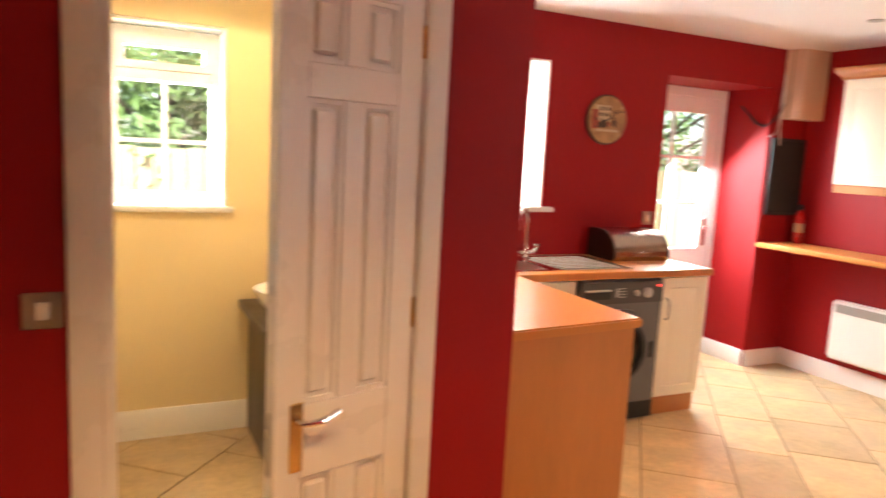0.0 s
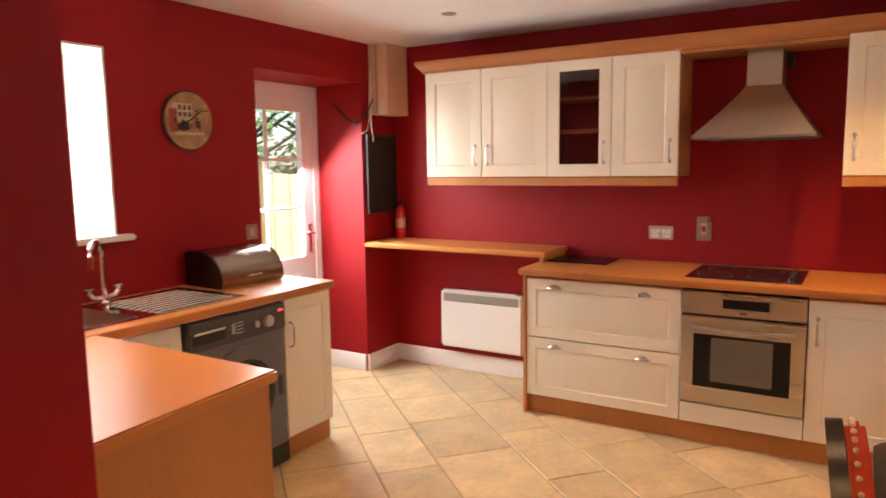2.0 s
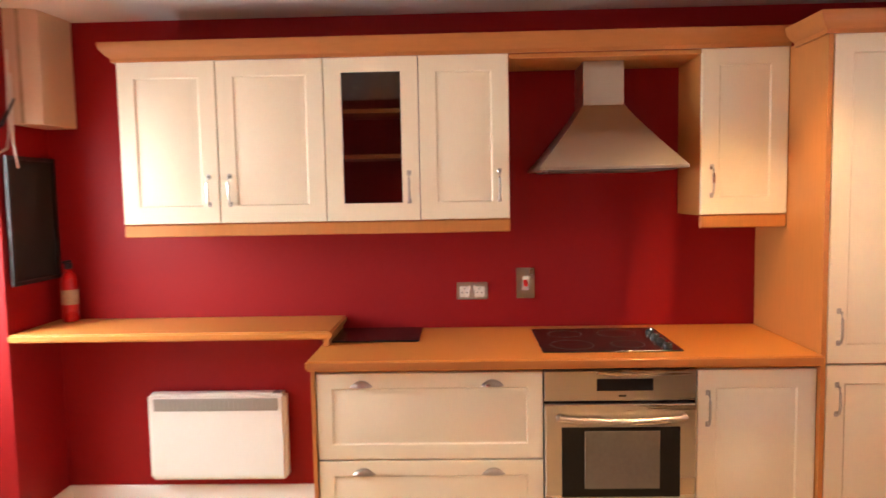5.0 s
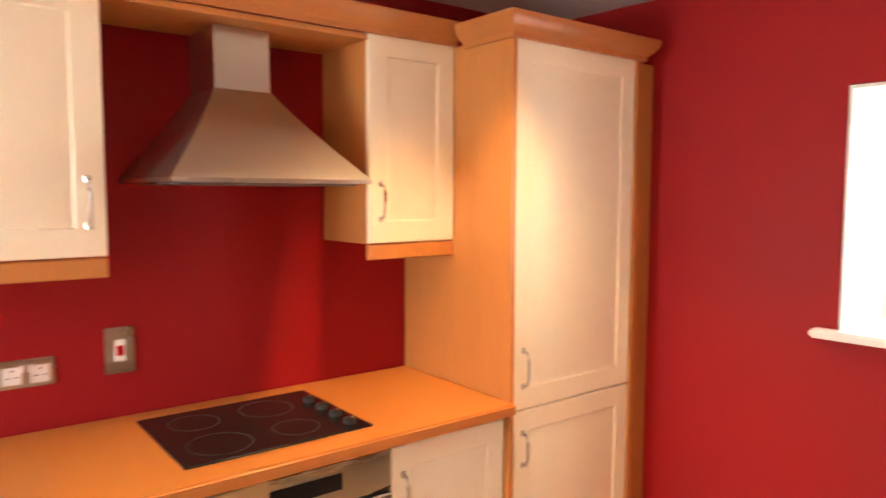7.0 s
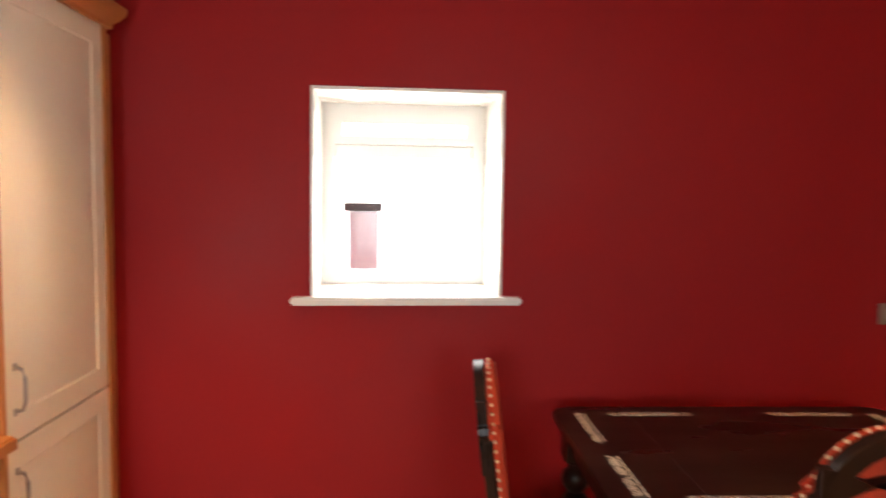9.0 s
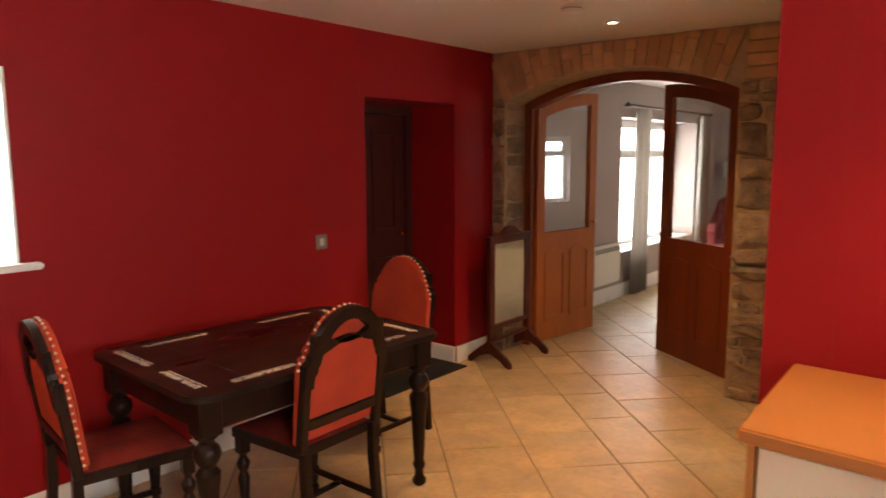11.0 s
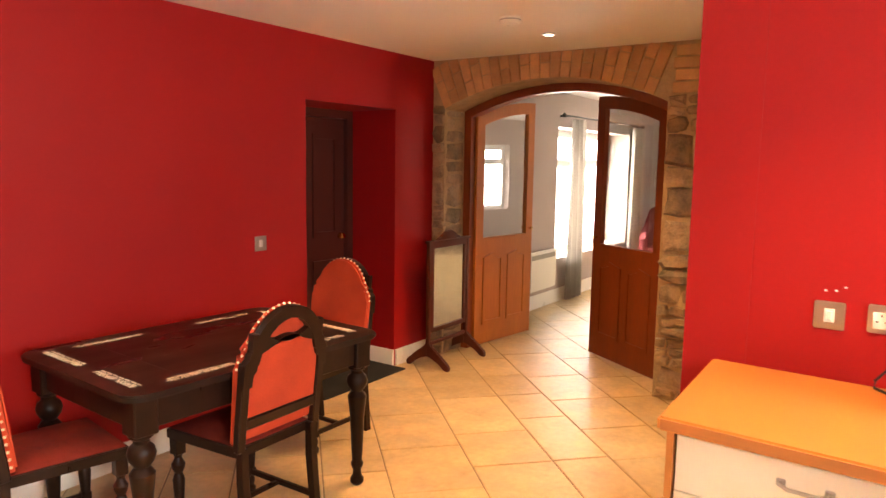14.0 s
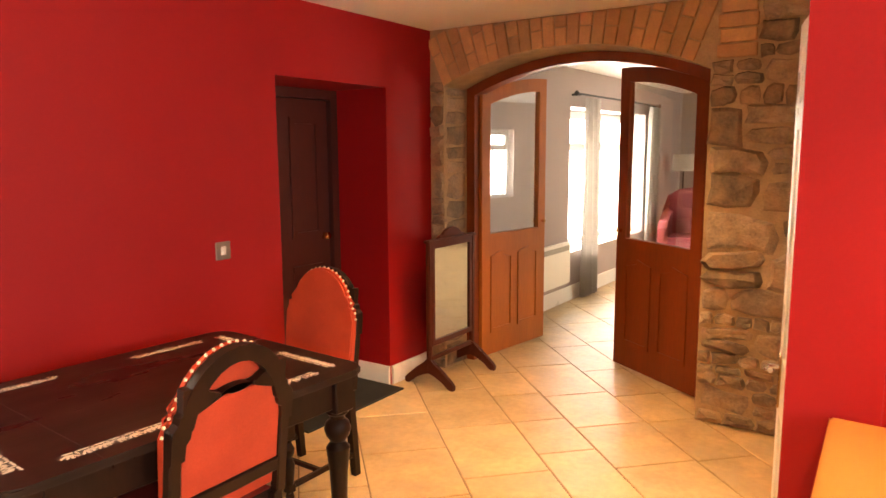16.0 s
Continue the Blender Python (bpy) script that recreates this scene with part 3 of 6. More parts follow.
# arched timber frame
FU0, FU1 = -0.40, -0.29
fo = arch_outline(V0 + 0.004, V1 - 0.004, 0.0, SPRING, RISE - 0.006)
fi = arch_outline(V0 + 0.07, V1 - 0.07, 0.0, SPRING - 0.045, RISE - 0.022)
bm = bmesh.new()
rows = [[bm.verts.new((u, v, z)) for v, z in o] for o, u in ((fo, FU0), (fo, FU1), (fi, FU1), (fi, FU0))]
for a, b in zip(rows, rows[1:] + rows[:1]):
    for i in range(len(fo) - 1):
        bm.faces.new((a[i], a[i + 1], b[i + 1], b[i]))
d4 = tagged(new("door_4"), "pair of arched mahogany doors with clear upper panes, both open", "door", "", "structure")
d4.matrix_basis = SKEW
part("door_frame", bm, MAHOG_SHADED, d4, "arched mahogany frame in the shaded tone", local=True)


def arched_leaf(root, hinge, yaw, w, hi_at_free, wood):
    """Leaf from its hinge along +x, inner edge high: curved head, glass above, two panels below."""
    m = pose(hinge[0], hinge[1], 0.012, 0, 0, yaw)
    T = 0.022
    zh, zf = 1.95, 2.115

    def head(x):
        f = x / w
        return zh + (zf - zh) * (1 - (1 - f) ** 2)

    n = 12
    outer = [(0, 0), (w, 0), *[(w - w * i / n, head(w - w * i / n)) for i in range(n + 1)]]
    gx0, gx1, gz = 0.095, w - 0.095, 0.93
    inner = [(gx0, gz), (gx1, gz), *[(gx1 - (gx1 - gx0) * i / n, head(gx1 - (gx1 - gx0) * i / n) - 0.10) for i in range(n + 1)]]
    bm = frame_ring(outer, inner, "y", -T, T)
    bm.transform(m)
    leaf = part("door_leaf", bm, wood, root, local=True)
    bm = prism(inner, "y", -0.003, 0.003)
    bm.transform(m)
    g = part("pane", bm, DOORPANE, leaf, "clear glass pane", local=True)
    g.visible_shadow = False
    for x0, x1 in ((0.10, w / 2 - 0.035), (w / 2 + 0.035, w - 0.10)):
        for s in (-1, 1):
            mid = (x0 + x1) / 2
            po = [(x0, 0.17), (x1, 0.17), (x1, 0.76), (mid, 0.795), (x0, 0.76)]
            pi = [(x0 + 0.03, 0.20), (x1 - 0.03, 0.20), (x1 - 0.03, 0.735), (mid, 0.765), (x0 + 0.03, 0.735)]
            bm = frame_ring(po, pi, "y", s * (T - 0.002), s * (T + 0.009))
            bm.transform(m)
            part("door_panel", bm, wood, leaf, local=True)
    for s in (-1, 1):
        bm = lathe([(0.009, 0), (0.008, 0.018), (0.015, 0.024), (0.016, 0.032), (0.008, 0.038)], 12)
        bm.transform(m @ pose(w - 0.05, s * T, 0.98, -90 * s))
        part("door_handle", bm, BRASS, leaf, "small brass knob", local=True)
    return leaf


# left leaf in the lit tone, right leaf in the shaded one
arched_leaf(d4, (-0.36, V0 + 0.075), 172.0, 0.82, True, MAHOG_LIT)
arched_leaf(d4, (-0.36, V1 - 0.075), 237.0, 0.84, True, MAHOG_SHADED)

# living room beyond
LS = -0.10
struct("wall_living_window", skewed(wall_with_holes("y", -0.55, LS, -6.6, -DEPTH - 0.002, -0.1, CEIL, [(-4.95, -2.6, 0.5, 2.0)])), MAUVE, "mauve-grey living room wall", "wall")
struct("wall_living_far", skewed(box(-6.9, -6.6, -0.6, 5.3, -0.1, CEIL)), MAUVE, "mauve-grey living room wall", "wall")
struct("wall_living_north", skewed(wall_with_holes("y", 5.0, 5.3, -6.6, -0.2, -0.1, CEIL, [(-5.62, -4.88, 0.75, 1.92)])), MAUVE, "mauve-grey living room wall", "wall")
struct("wall_living_side", skewed(box(-DEPTH, -0.4, 3.4, 5.2, -0.1, CEIL)), MAUVE, "mauve-grey living room wall", "wall")
baseboard("baseboard_living", SKEW @ pose(-6.6, LS, 0), 5.95, h=0.15)
w4 = window("window_4", SKEW @ pose(-3.775, -0.40, 0.505, 0, 0, 180), 2.34, 1.49, "tall white living room window", bars=True)
sill(w4, None, 2.34, 0.25)
w5 = window("window_5", SKEW @ pose(-5.25, 5.12, 0.755), 0.73, 1.16, "white living room window")

# ---- kitchen units ----
def bow_handle(parent, x, y, z0, z1):
    """Bow handle standing on a front that faces -x."""
    pts = [(x, y, z0), (x - 0.022, y, z0 + 0.006), (x - 0.030, y, z0 + 0.03), (x - 0.030, y, z1 - 0.03), (x - 0.022, y, z1 - 0.006), (x, y, z1)]
    bm = tube(pts, 0.0052, 8)
    for z in (z0, z1):
        box(x - 0.006, x, y - 0.009, y + 0.009, z - 0.011, z + 0.011, 0.003, bm=bm)
    return part("handle", bm, NICKEL, parent, "brushed nickel bow handle")


def cup_handle(parent, x, y, z):
    """Cup pull on a front that faces -x."""
    bm = bmesh.new()
    rows = []
    for i in range(7):
        a = math.pi / 2 * i / 6
        rows.append([bm.verts.new((x - 0.003 - 0.021 * math.cos(a) * math.sin(math.pi * k / 12), y + 0.048 * math.cos(math.pi * k / 12) * (0.75 + 0.25 * math.cos(a)), z + 0.026 * math.sin(a) * math.sin(math.pi * k / 12))) for k in range(13)])
    for a, b in zip(rows, rows[1:]):
        for i in range(12):
            bm.faces.new((a[i], a[i + 1], b[i + 1], b[i]))
    return part("handle", bm, NICKEL, parent, "brushed nickel cup handle")


def panel_front(name, parent, x, y0, y1, z0, z1, rail=0.072, label="cream panelled front"):
    """Front facing -x: slab with a routed groove and a raised field."""
    g = 0.0016
    y0, y1, z0, z1 = y0 + g, y1 - g, z0 + g, z1 - g
    bm = bmesh.new()
    loops = [(0.0, 0.019), (0.0, 0.0025), (0.0025, 0.0), (rail, 0.0), (rail + 0.006, 0.005), (rail + 0.013, 0.005), (rail + 0.030, 0.0006)]
    rows = []
    for inset, d in loops:
        rows.append([bm.verts.new((x + d, y, z)) for y, z in ((y0 + inset, z0 + inset), (y1 - inset, z0 + inset), (y1 - inset, z1 - inset), (y0 + inset, z1 - inset))])
    for a, b in zip(rows, rows[1:]):
        for i in range(4):
            bm.faces.new((a[i], a[(i + 1) % 4], b[(i + 1) % 4], b[i]))
    bm.faces.new(rows[0][::-1])
    bm.faces.new(rows[-1])
    return part(name, bm, CREAM, parent, label)


FX, UX, TX = 4.48, 4.765, 4.465
PLINTH = 0.12


def carcass(x0, x1, y0, y1, z0, z1):
    return box(x0, x1, y0, y1, z0, z1, 0.001)


# drawer unit
t = thing("drawer_unit", (4.79, 2.19, 0), "cream two-drawer base unit with cup handles under the worktop", "kitchen unit")
part("body", carcass(FX + 0.021, 5.085, 1.739, 2.644, PLINTH, 0.858), BEECH, t)
part("end_panel", box(FX - 0.005, 5.085, 2.646, 2.662, 0.0, 0.858), BEECH, t, "beech end panel")
for z0, z1 in ((PLINTH, 0.479), (0.483, 0.838)):
    f = panel_front("drawer_front", t, FX, 1.739, 2.643, z0, z1, 0.06)
    for y in (1.94, 2.46):
        cup_handle(f, FX, y, z1 - 0.055)
# oven
t = thing("oven", (4.79, 1.437, 0), "built-in stainless steel oven with a dark glass door", "oven")
part("housing", carcass(FX + 0.02, 5.08, 1.139, 1.737, 0.24, 0.856), BLACK, t)
part("lower_panel", box(FX, FX + 0.018, 1.140, 1.736, PLINTH, 0.226, 0.002), CREAM, t, "cream filler panel")
part("control_panel", box(FX - 0.006, FX + 0.018, 1.141, 1.735, 0.715, 0.838, 0.004), STEEL, t)
part("display", box(FX - 0.010, FX - 0.004, 1.31, 1.53, 0.758, 0.806, 0.001), BLACKGLASS, t, "black clock display")
part("badge", box(FX - 0.009, FX - 0.005, 1.415, 1.445, 0.734, 0.742), BLACK, t)
dr = part("door", box(FX - 0.014, FX + 0.018, 1.141, 1.735, 0.236, 0.706, 0.005), STEEL, t, "stainless steel oven door")
part("glass", box(FX - 0.018, FX - 0.013, 1.205, 1.67, 0.33, 0.615, 0.002), DARKIN, dr, "dark oven glass")
part("window", box(FX - 0.021, FX - 0.017, 1.285, 1.58, 0.365, 0.60, 0.002), OVENIN, dr, "greyish viewing window")
hy = [1.19 + 0.49 * i / 10 for i in range(11)]
part("handle", tube([(FX - 0.012, hy[0], 0.655), *[(FX - 0.045 - 0.010 * math.sin(math.pi * i / 10), y, 0.656 - 0.010 * math.sin(math.pi * i / 10)) for i, y in enumerate(hy)], (FX - 0.012, hy[-1], 0.655)], 0.013, 10), STEEL, dr, "bowed steel handle")
# cupboard beside the oven
t = thing("base_cupboard", (4.79, 0.9, 0), "cream single-door base cupboard beside the oven", "kitchen unit")
part("body", carcass(FX + 0.021, 5.085, 0.672, 1.137, PLINTH, 0.858), BEECH, t)
f = panel_front("door", t, FX, 0.673, 1.137, PLINTH, 0.838)
bow_handle(f, FX, 1.095, 0.62, 0.745)
# plinth
struct("plinth", box(FX + 0.045, FX + 0.06, 0.02, 2.645, 0.0, PLINTH - 0.002), BEECH, "beech plinth board under the units", "trim")
# worktop
wt = part("worktop", box(4.42, 5.087, 0.672, 2.672, 0.860, 0.900, 0.008, seg=3), WORKTOP)
tagged(wt, "beech-effect laminate worktop along the hob wall", "worktop")

part("edge_band", box(4.4185, 4.4205, 0.68, 2.664, 0.866, 0.894), CORNICE, wt, "slightly darker front edge")

# tall unit
t = thing("tall_unit", (4.77, 0.33, 0), "tall cream larder unit with two doors and beech sides", "kitchen unit")
part("body", carcass(TX + 0.021, 5.085, 0.022, 0.650, PLINTH, 2.12), BEECH, t)
part("end_panel", box(TX - 0.004, 5.085, 0.651, 0.670, 0.0, 2.125), BEECH, t, "beech end panel")
part("end_panel", box(TX - 0.004, 5.085, -0.006, 0.021, 0.0, 2.125), BEECH, t, "beech end panel")
f = panel_front("door", t, TX, 0.024, 0.648, PLINTH, 0.853)
bow_handle(f, TX, 0.605, 0.66, 0.775)
f = panel_front("door", t, TX, 0.024, 0.648, 0.857, 2.118)
bow_handle(f, TX, 0.605, 0.94, 1.065)
part("filler", box(TX + 0.05, 5.085, -0.30, -0.008, 0.0, 2.12), BEECH, t)

# wall units
def wall_unit(y0, y1, hinge_left, glazed=False, label="cream single-door wall cabinet with a nickel handle"):
    t = thing("wall_cabinet", (4.92, (y0 + y1) / 2, 1.43), label, "wall cabinet", "wall cabinets over the worktop")
    if not glazed:
        part("body", carcass(UX + 0.021, 5.085, y0 + 0.001, y1 - 0.001, 1.43, 2.136), BEECH, t)
        f = panel_front("door", t, UX, y0, y1, 1.432, 2.134)
    else:
        # inside boards in the shaded brown: the dimness is put into their colour
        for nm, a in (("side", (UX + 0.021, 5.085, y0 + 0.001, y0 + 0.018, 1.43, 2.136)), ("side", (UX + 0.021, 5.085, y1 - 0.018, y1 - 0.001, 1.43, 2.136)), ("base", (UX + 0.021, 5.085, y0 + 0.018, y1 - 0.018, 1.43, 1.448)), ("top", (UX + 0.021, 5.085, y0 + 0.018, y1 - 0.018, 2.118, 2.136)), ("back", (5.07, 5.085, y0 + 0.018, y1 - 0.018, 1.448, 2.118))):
            part(nm, box(*a), MAHOG_SHADED, t, "cabinet inside in a shaded dark tone")
        for z in (1.70, 1.895):
            part("shelf", box(UX + 0.03, 5.068, y0 + 0.019, y1 - 0.019, z, z + 0.018), BEECH, t, "beech shelf")
        f = part("door", frame_ring(rect(y0 + 0.0016, y1 - 0.0016, 1.433, 2.133), rect(y0 + 0.075, y1 - 0.075, 1.508, 2.065), "x", UX, UX + 0.019), CREAM, t, "cream glazed door")
        g = part("pane", box(UX + 0.008, UX + 0.012, y0 + 0.075, y1 - 0.075, 1.508, 2.065), CABPANE, f, "clear cabinet pane")
        g.visible_shadow = False
    bow_handle(f, UX, y0 + 0.045 if hinge_left else y1 - 0.045, 1.515, 1.635)
    return t


wall_unit(3.095, 3.522, True)
wall_unit(2.632, 3.094, False)
wall_unit(2.228, 2.631, True, True, "cream wall cabinet with a glazed door and two shelves")
wall_unit(1.842, 2.227, True)
wall_unit(0.672, 1.035, False, label="cream single-door wall cabinet beside the larder")


def cornice(name, path_pts, z, closed=False):
    """Moulding swept along a line in plan; the profile stands outward to the left of it."""
    prof = [(0.0, -0.012), (0.012, -0.012), (0.014, 0.004), (0.03, 0.018), (0.046, 0.038), (0.05, 0.056), (0.05, 0.066), (0.0, 0.066)]
    bm = bmesh.new()
    pts = [Vector((*p, 0)) for p in path_pts]
    rings = []
    for i, p in enumerate(pts):
        a = (pts[i] - pts[i - 1]).normalized() if i else (pts[1] - pts[0]).normalized()
        b = (pts[i + 1] - pts[i]).normalized() if i < len(pts) - 1 else a
        na, nb = Vector((-a.y, a.x, 0)), Vector((-b.y, b.x, 0))
        mid = (na + nb).normalized()
        k = 1 / max(0.3, mid.dot(na))
        rings.append([bm.verts.new(p + mid * (d * k) + Vector((0, 0, z + h))) for d, h in prof])
    for a, b in zip(rings, rings[1:]):
        for i in range(len(prof)):
            bm.faces.new((a[i], a[(i + 1) % len(prof)], b[(i + 1) % len(prof)], b[i]))
    bm.faces.new(rings[0])
    bm.faces.new(rings[-1][::-1])
    return bm


c = part("cornice", cornice("cornice", [(UX - 0.002, 0.674), (UX - 0.002, 3.524), (5.087, 3.524)], 2.138), CORNICE)
tagged(c, "beech cornice moulding along the wall cabinets", "cornice")
c = part("cornice", cornice("cornice", [(TX + 0.45, -0.008), (TX - 0.006, -0.008), (TX - 0.006, 0.672), (UX - 0.06, 0.672)], 2.122), CORNICE)
tagged(c, "beech cornice moulding round the top of the larder", "cornice")
for y0, y1 in ((1.842, 3.522), (0.672, 1.035)):
    p = part("pelmet", box(UX + 0.004, UX + 0.024, y0, y1, 1.376, 1.4285, 0.004), BEECH)
    tagged(p, "beech light pelmet under the wall cabinets", "pelmet")
p = part("bridging_board", box(UX + 0.002, 5.087, 1.037, 1.840, 2.105, 2.125, 0.002), BEECH)
tagged(p, "beech board bridging the wall cabinets over the hood", "shelf")

# cooker hood
t = thing("cooker_hood", (4.85, 1.44, 1.63), "brushed steel chimney cooker hood over the hob", "cooker hood")
bm = bmesh.new()
loops = [((4.57, 5.085, 1.145, 1.735), 1.630), ((4.57, 5.085, 1.145, 1.735), 1.642)]
for i in range(9):
    f = i / 8
    k = 1 - (1 - f) ** 1.1
    loops.append(((4.572 + (4.86 - 4.572) * k, 5.085, 1.147 + (1.335 - 1.147) * k, 1.733 - (1.733 - 1.515) * k), 1.644 + 0.271 * f))
rows = [[bm.verts.new((x, y, z)) for x, y in ((a, c_), (b, c_), (b, d), (a, d))] for (a, b, c_, d), z in loops]
for a, b in zip(rows, rows[1:]):
    for i in range(4):
        bm.faces.new((a[i], a[(i + 1) % 4], b[(i + 1) % 4], b[i]))
bm.faces.new(rows[0][::-1])
bm.faces.new(rows[-1])
part("canopy", bm, HOODSTEEL, t)
part("chimney", box(4.862, 5.085, 1.337, 1.513, 1.915, 2.104, 0.002), HOODSTEEL, t)
part("filter", box(4.60, 5.04, 1.18, 1.70, 1.624, 1.631, 0.002), GREY, t, "grey grease filter")
part("cable_box", box(5.03, 5.085, 1.30, 1.325, 2.02, 2.09, 0.004), BLACK, t, "black cable box")

# hob with four knobs
t = thing("hob", (4.75, 1.455, 0.9), "black ceramic hob with a row of four knobs", "hob")
part("glass_top", box(4.52, 4.985, 1.175, 1.735, 0.9005, 0.907, 0.003), BLACKGLASS, t)
for i in range(4):
    k = part("knob", lathe([(0.019, 0), (0.018, 0.014), (0.012, 0.018)], 14, (4.575 + 0.09 * i, 1.225, 0.907)), BLACK, t)
    part("cap", box(4.557 + 0.09 * i, 4.593 + 0.09 * i, 1.221, 1.229, 0.924, 0.932, 0.002), CHROME, k, "silver knob grip")
for x, y, r in ((4.64, 1.60, 0.09), (4.86, 1.60, 0.075), (4.64, 1.37, 0.07), (4.86, 1.37, 0.085)):
    ring = frame_ring([(x + r * math.cos(a * 0.2618), y + r * math.sin(a * 0.2618)) for a in range(24)], [(x + (r - 0.002) * math.cos(a * 0.2618), y + (r - 0.002) * math.sin(a * 0.2618)) for a in range(24)], "z", 0.9068, 0.9074)
    part("cooking_zone", ring, DARKGREY, t)
m_ = part("chopping_board", box(4.76, 5.06, 2.245, 2.645, 0.9005, 0.909, 0.004), BLACKGLASS)
tagged(m_, "black glass worktop saver lying on the worktop", "chopping board")

# sockets and switches
def plate_thing(name, label, m, w, h, kind):
    """Wall plate: x along the wall, y out of it, z up, about its middle."""
    t = thing(name, (0, 0, 0), label, "socket" if kind == "socket" else "switch", m=m)
    part("plate", box(-w / 2, w / 2, 0, 0.008, -h / 2, h / 2, 0.003, seg=2), NICKEL, t, local=True)
    if kind == "socket":
        for sx in (-0.036, 0.036):
            part("insert", box(sx - 0.024, sx + 0.024, 0.007, 0.010, -0.030, 0.022, 0.001), WHITE, t, "white insert", local=True)
            for px, pz, a, b in ((0, 0.012, 0.004, 0.008), (-0.011, -0.008, 0.007, 0.004), (0.011, -0.008, 0.007, 0.004)):
                part("pin_hole", box(sx + px - a / 2, sx + px + a / 2, 0.0095, 0.0106, pz - b / 2, pz + b / 2), BLACK, t, local=True)
        for sx in (-0.012, 0.012):
            part("rocker", box(sx - 0.006, sx + 0.006, 0.007, 0.013, 0.004, 0.026, 0.001), WHITE, t, local=True)
    elif kind == "cooker":
        part("insert", box(-0.016, 0.016, 0.007, 0.010, -0.034, 0.034, 0.001), WHITE, t, "white insert", local=True)
        part("rocker", box(-0.011, 0.011, 0.009, 0.014, -0.016, 0.016, 0.002), FIRERED, t, "red rocker", local=True)
    else:
        part("insert", box(-0.015, 0.015, 0.007, 0.010, -0.022, 0.022, 0.001), WHITE, t, "white insert", local=True)
        part("rocker", box(-0.009, 0.009, 0.009, 0.013, -0.016, 0.016, 0.002), WHITE, t, local=True)
    return t


EAST = lambda y, z: pose(5.09, y, z, 0, 0, 90)
NORTH = lambda x, z: pose(x, 4.03, z, 0, 0, 180)
plate_thing("double_socket", "brushed steel double socket on the red wall", EAST(2.007, 1.076), 0.148, 0.083, "socket")
plate_thing("cooker_switch", "brushed steel cooker switch with a red rocker", EAST(1.752, 1.11), 0.086, 0.146, "cooker")
plate_thing("socket", "small steel outlet low on the red wall", EAST(2.76, 0.46), 0.07, 0.08, "switch")
plate_thing("light_switch", "steel light switch beside the back door", NORTH(3.62, 1.14), 0.085, 0.09, "switch")
plate_thing("light_switch", "steel light switch on the red table wall", SKEW @ pose(1.81, 0, 1.075), 0.09, 0.09, "switch")
plate_thing("light_switch", "steel light switch beside the washroom door", pose(0.172, 2.283, 1.075, 0, 0, 180), 0.09, 0.09, "switch")
plate_thing("light_switch", "steel light switch on the red wall above the worktop", pose(1.522, 2.745, 1.108, 0, 0, -90), 0.09, 0.09, "switch")
plate_thing("double_socket", "steel double socket with a kettle plug", pose(1.522, 2.925, 1.115, 0, 0, -90), 0.148, 0.09, "socket")

# breakfast shelf, heater, wall box, board, extinguisher
s = part("shelf", box(4.69, 5.088, 2.615, 4.028, 0.930, 0.966, 0.008, seg=3), WORKTOP)
tagged(s, "beech-effect breakfast shelf along the red wall", "shelf")
s = part("shelf_block", box(4.70, 5.07, 2.63, 2.655, 0.9005, 0.9295), BEECH)
tagged(s, "small beech block holding up the shelf end", "block")

t = thing("convector_heater", (5.05, 3.245, 0.18), "white wall-mounted panel heater with a grey grille", "heater")
part("casing", box(5.003, 5.075, 2.91, 3.58, 0.18, 0.607, 0.016, seg=3), HEATER, t)
gr = part("grille", box(4.998, 5.006, 2.945, 3.545, 0.525, 0.585, 0.002), GRILLE, t, "grey slotted grille")
for i in range(26):
    y = 2.955 + i * 0.0225
    part("slat", box(4.995, 4.999, y, y + 0.010, 0.530, 0.580), GRILLE, gr)
part("bracket", box(5.07, 5.089, 3.05, 3.44, 0.30, 0.50), HEATER, t)
part("control", box(5.01, 5.04, 2.93, 2.97, 0.606, 0.612, 0.002), GREY, t)

t = thing("pipe_boxing", (5.0, 3.93, 1.88), "beige painted boxing in the ceiling corner", "boxing")
bm = prism([(4.80, 4.028), (4.815, 3.93), (4.84, 3.895), (5.06, 3.87), (5.088, 3.90), (5.088, 4.028)], "z", 1.882, CEIL - 0.002)
part("casing", bm, BEIGEBOX, t)
part("seam", box(4.808, 4.812, 3.96, 3.99, 1.884, CEIL - 0.004), MORTAR, t)
for k, (r, pts) in enumerate(((0.006, [(4.695, 4.3, 1.98), (4.69, 4.2, 1.90), (4.685, 4.12, 1.84), (4.685, 4.05, 1.825), (4.70, 4.015, 1.85), (4.74, 4.01, 1.90), (4.80, 4.015, 1.96)]), (0.005, [(4.692, 4.26, 1.95), (4.685, 4.15, 1.85), (4.68, 4.06, 1.815), (4.72, 4.00, 1.87), (4.79, 3.99, 1.99)]), (0.005, [(4.795, 4.01, 2.2), (4.77, 4.005, 2.0), (4.76, 4.0, 1.85), (4.72, 3.99, 1.77), (4.66, 3.99, 1.745)]), (0.005, [(4.79, 4.0, 2.1), (4.775, 3.995, 1.9), (4.765, 3.99, 1.80), (4.78, 3.985, 1.69)]))):
    cb = part("cable", tube(pts, r, 6), BLACK if k < 2 else WHITE)
    tagged(cb, "loose black cables hanging from the boxing" if k < 2 else "loose white cable hanging from the boxing", "cable", "loose cables")
t = thing("blackboard", (4.93, 4.02, 1.18), "black chalkboard leaning in the wall corner", "board")
part("panel", box(4.735, 5.075, 4.008, 4.026, 1.18, 1.735, 0.003), BOARD, t)
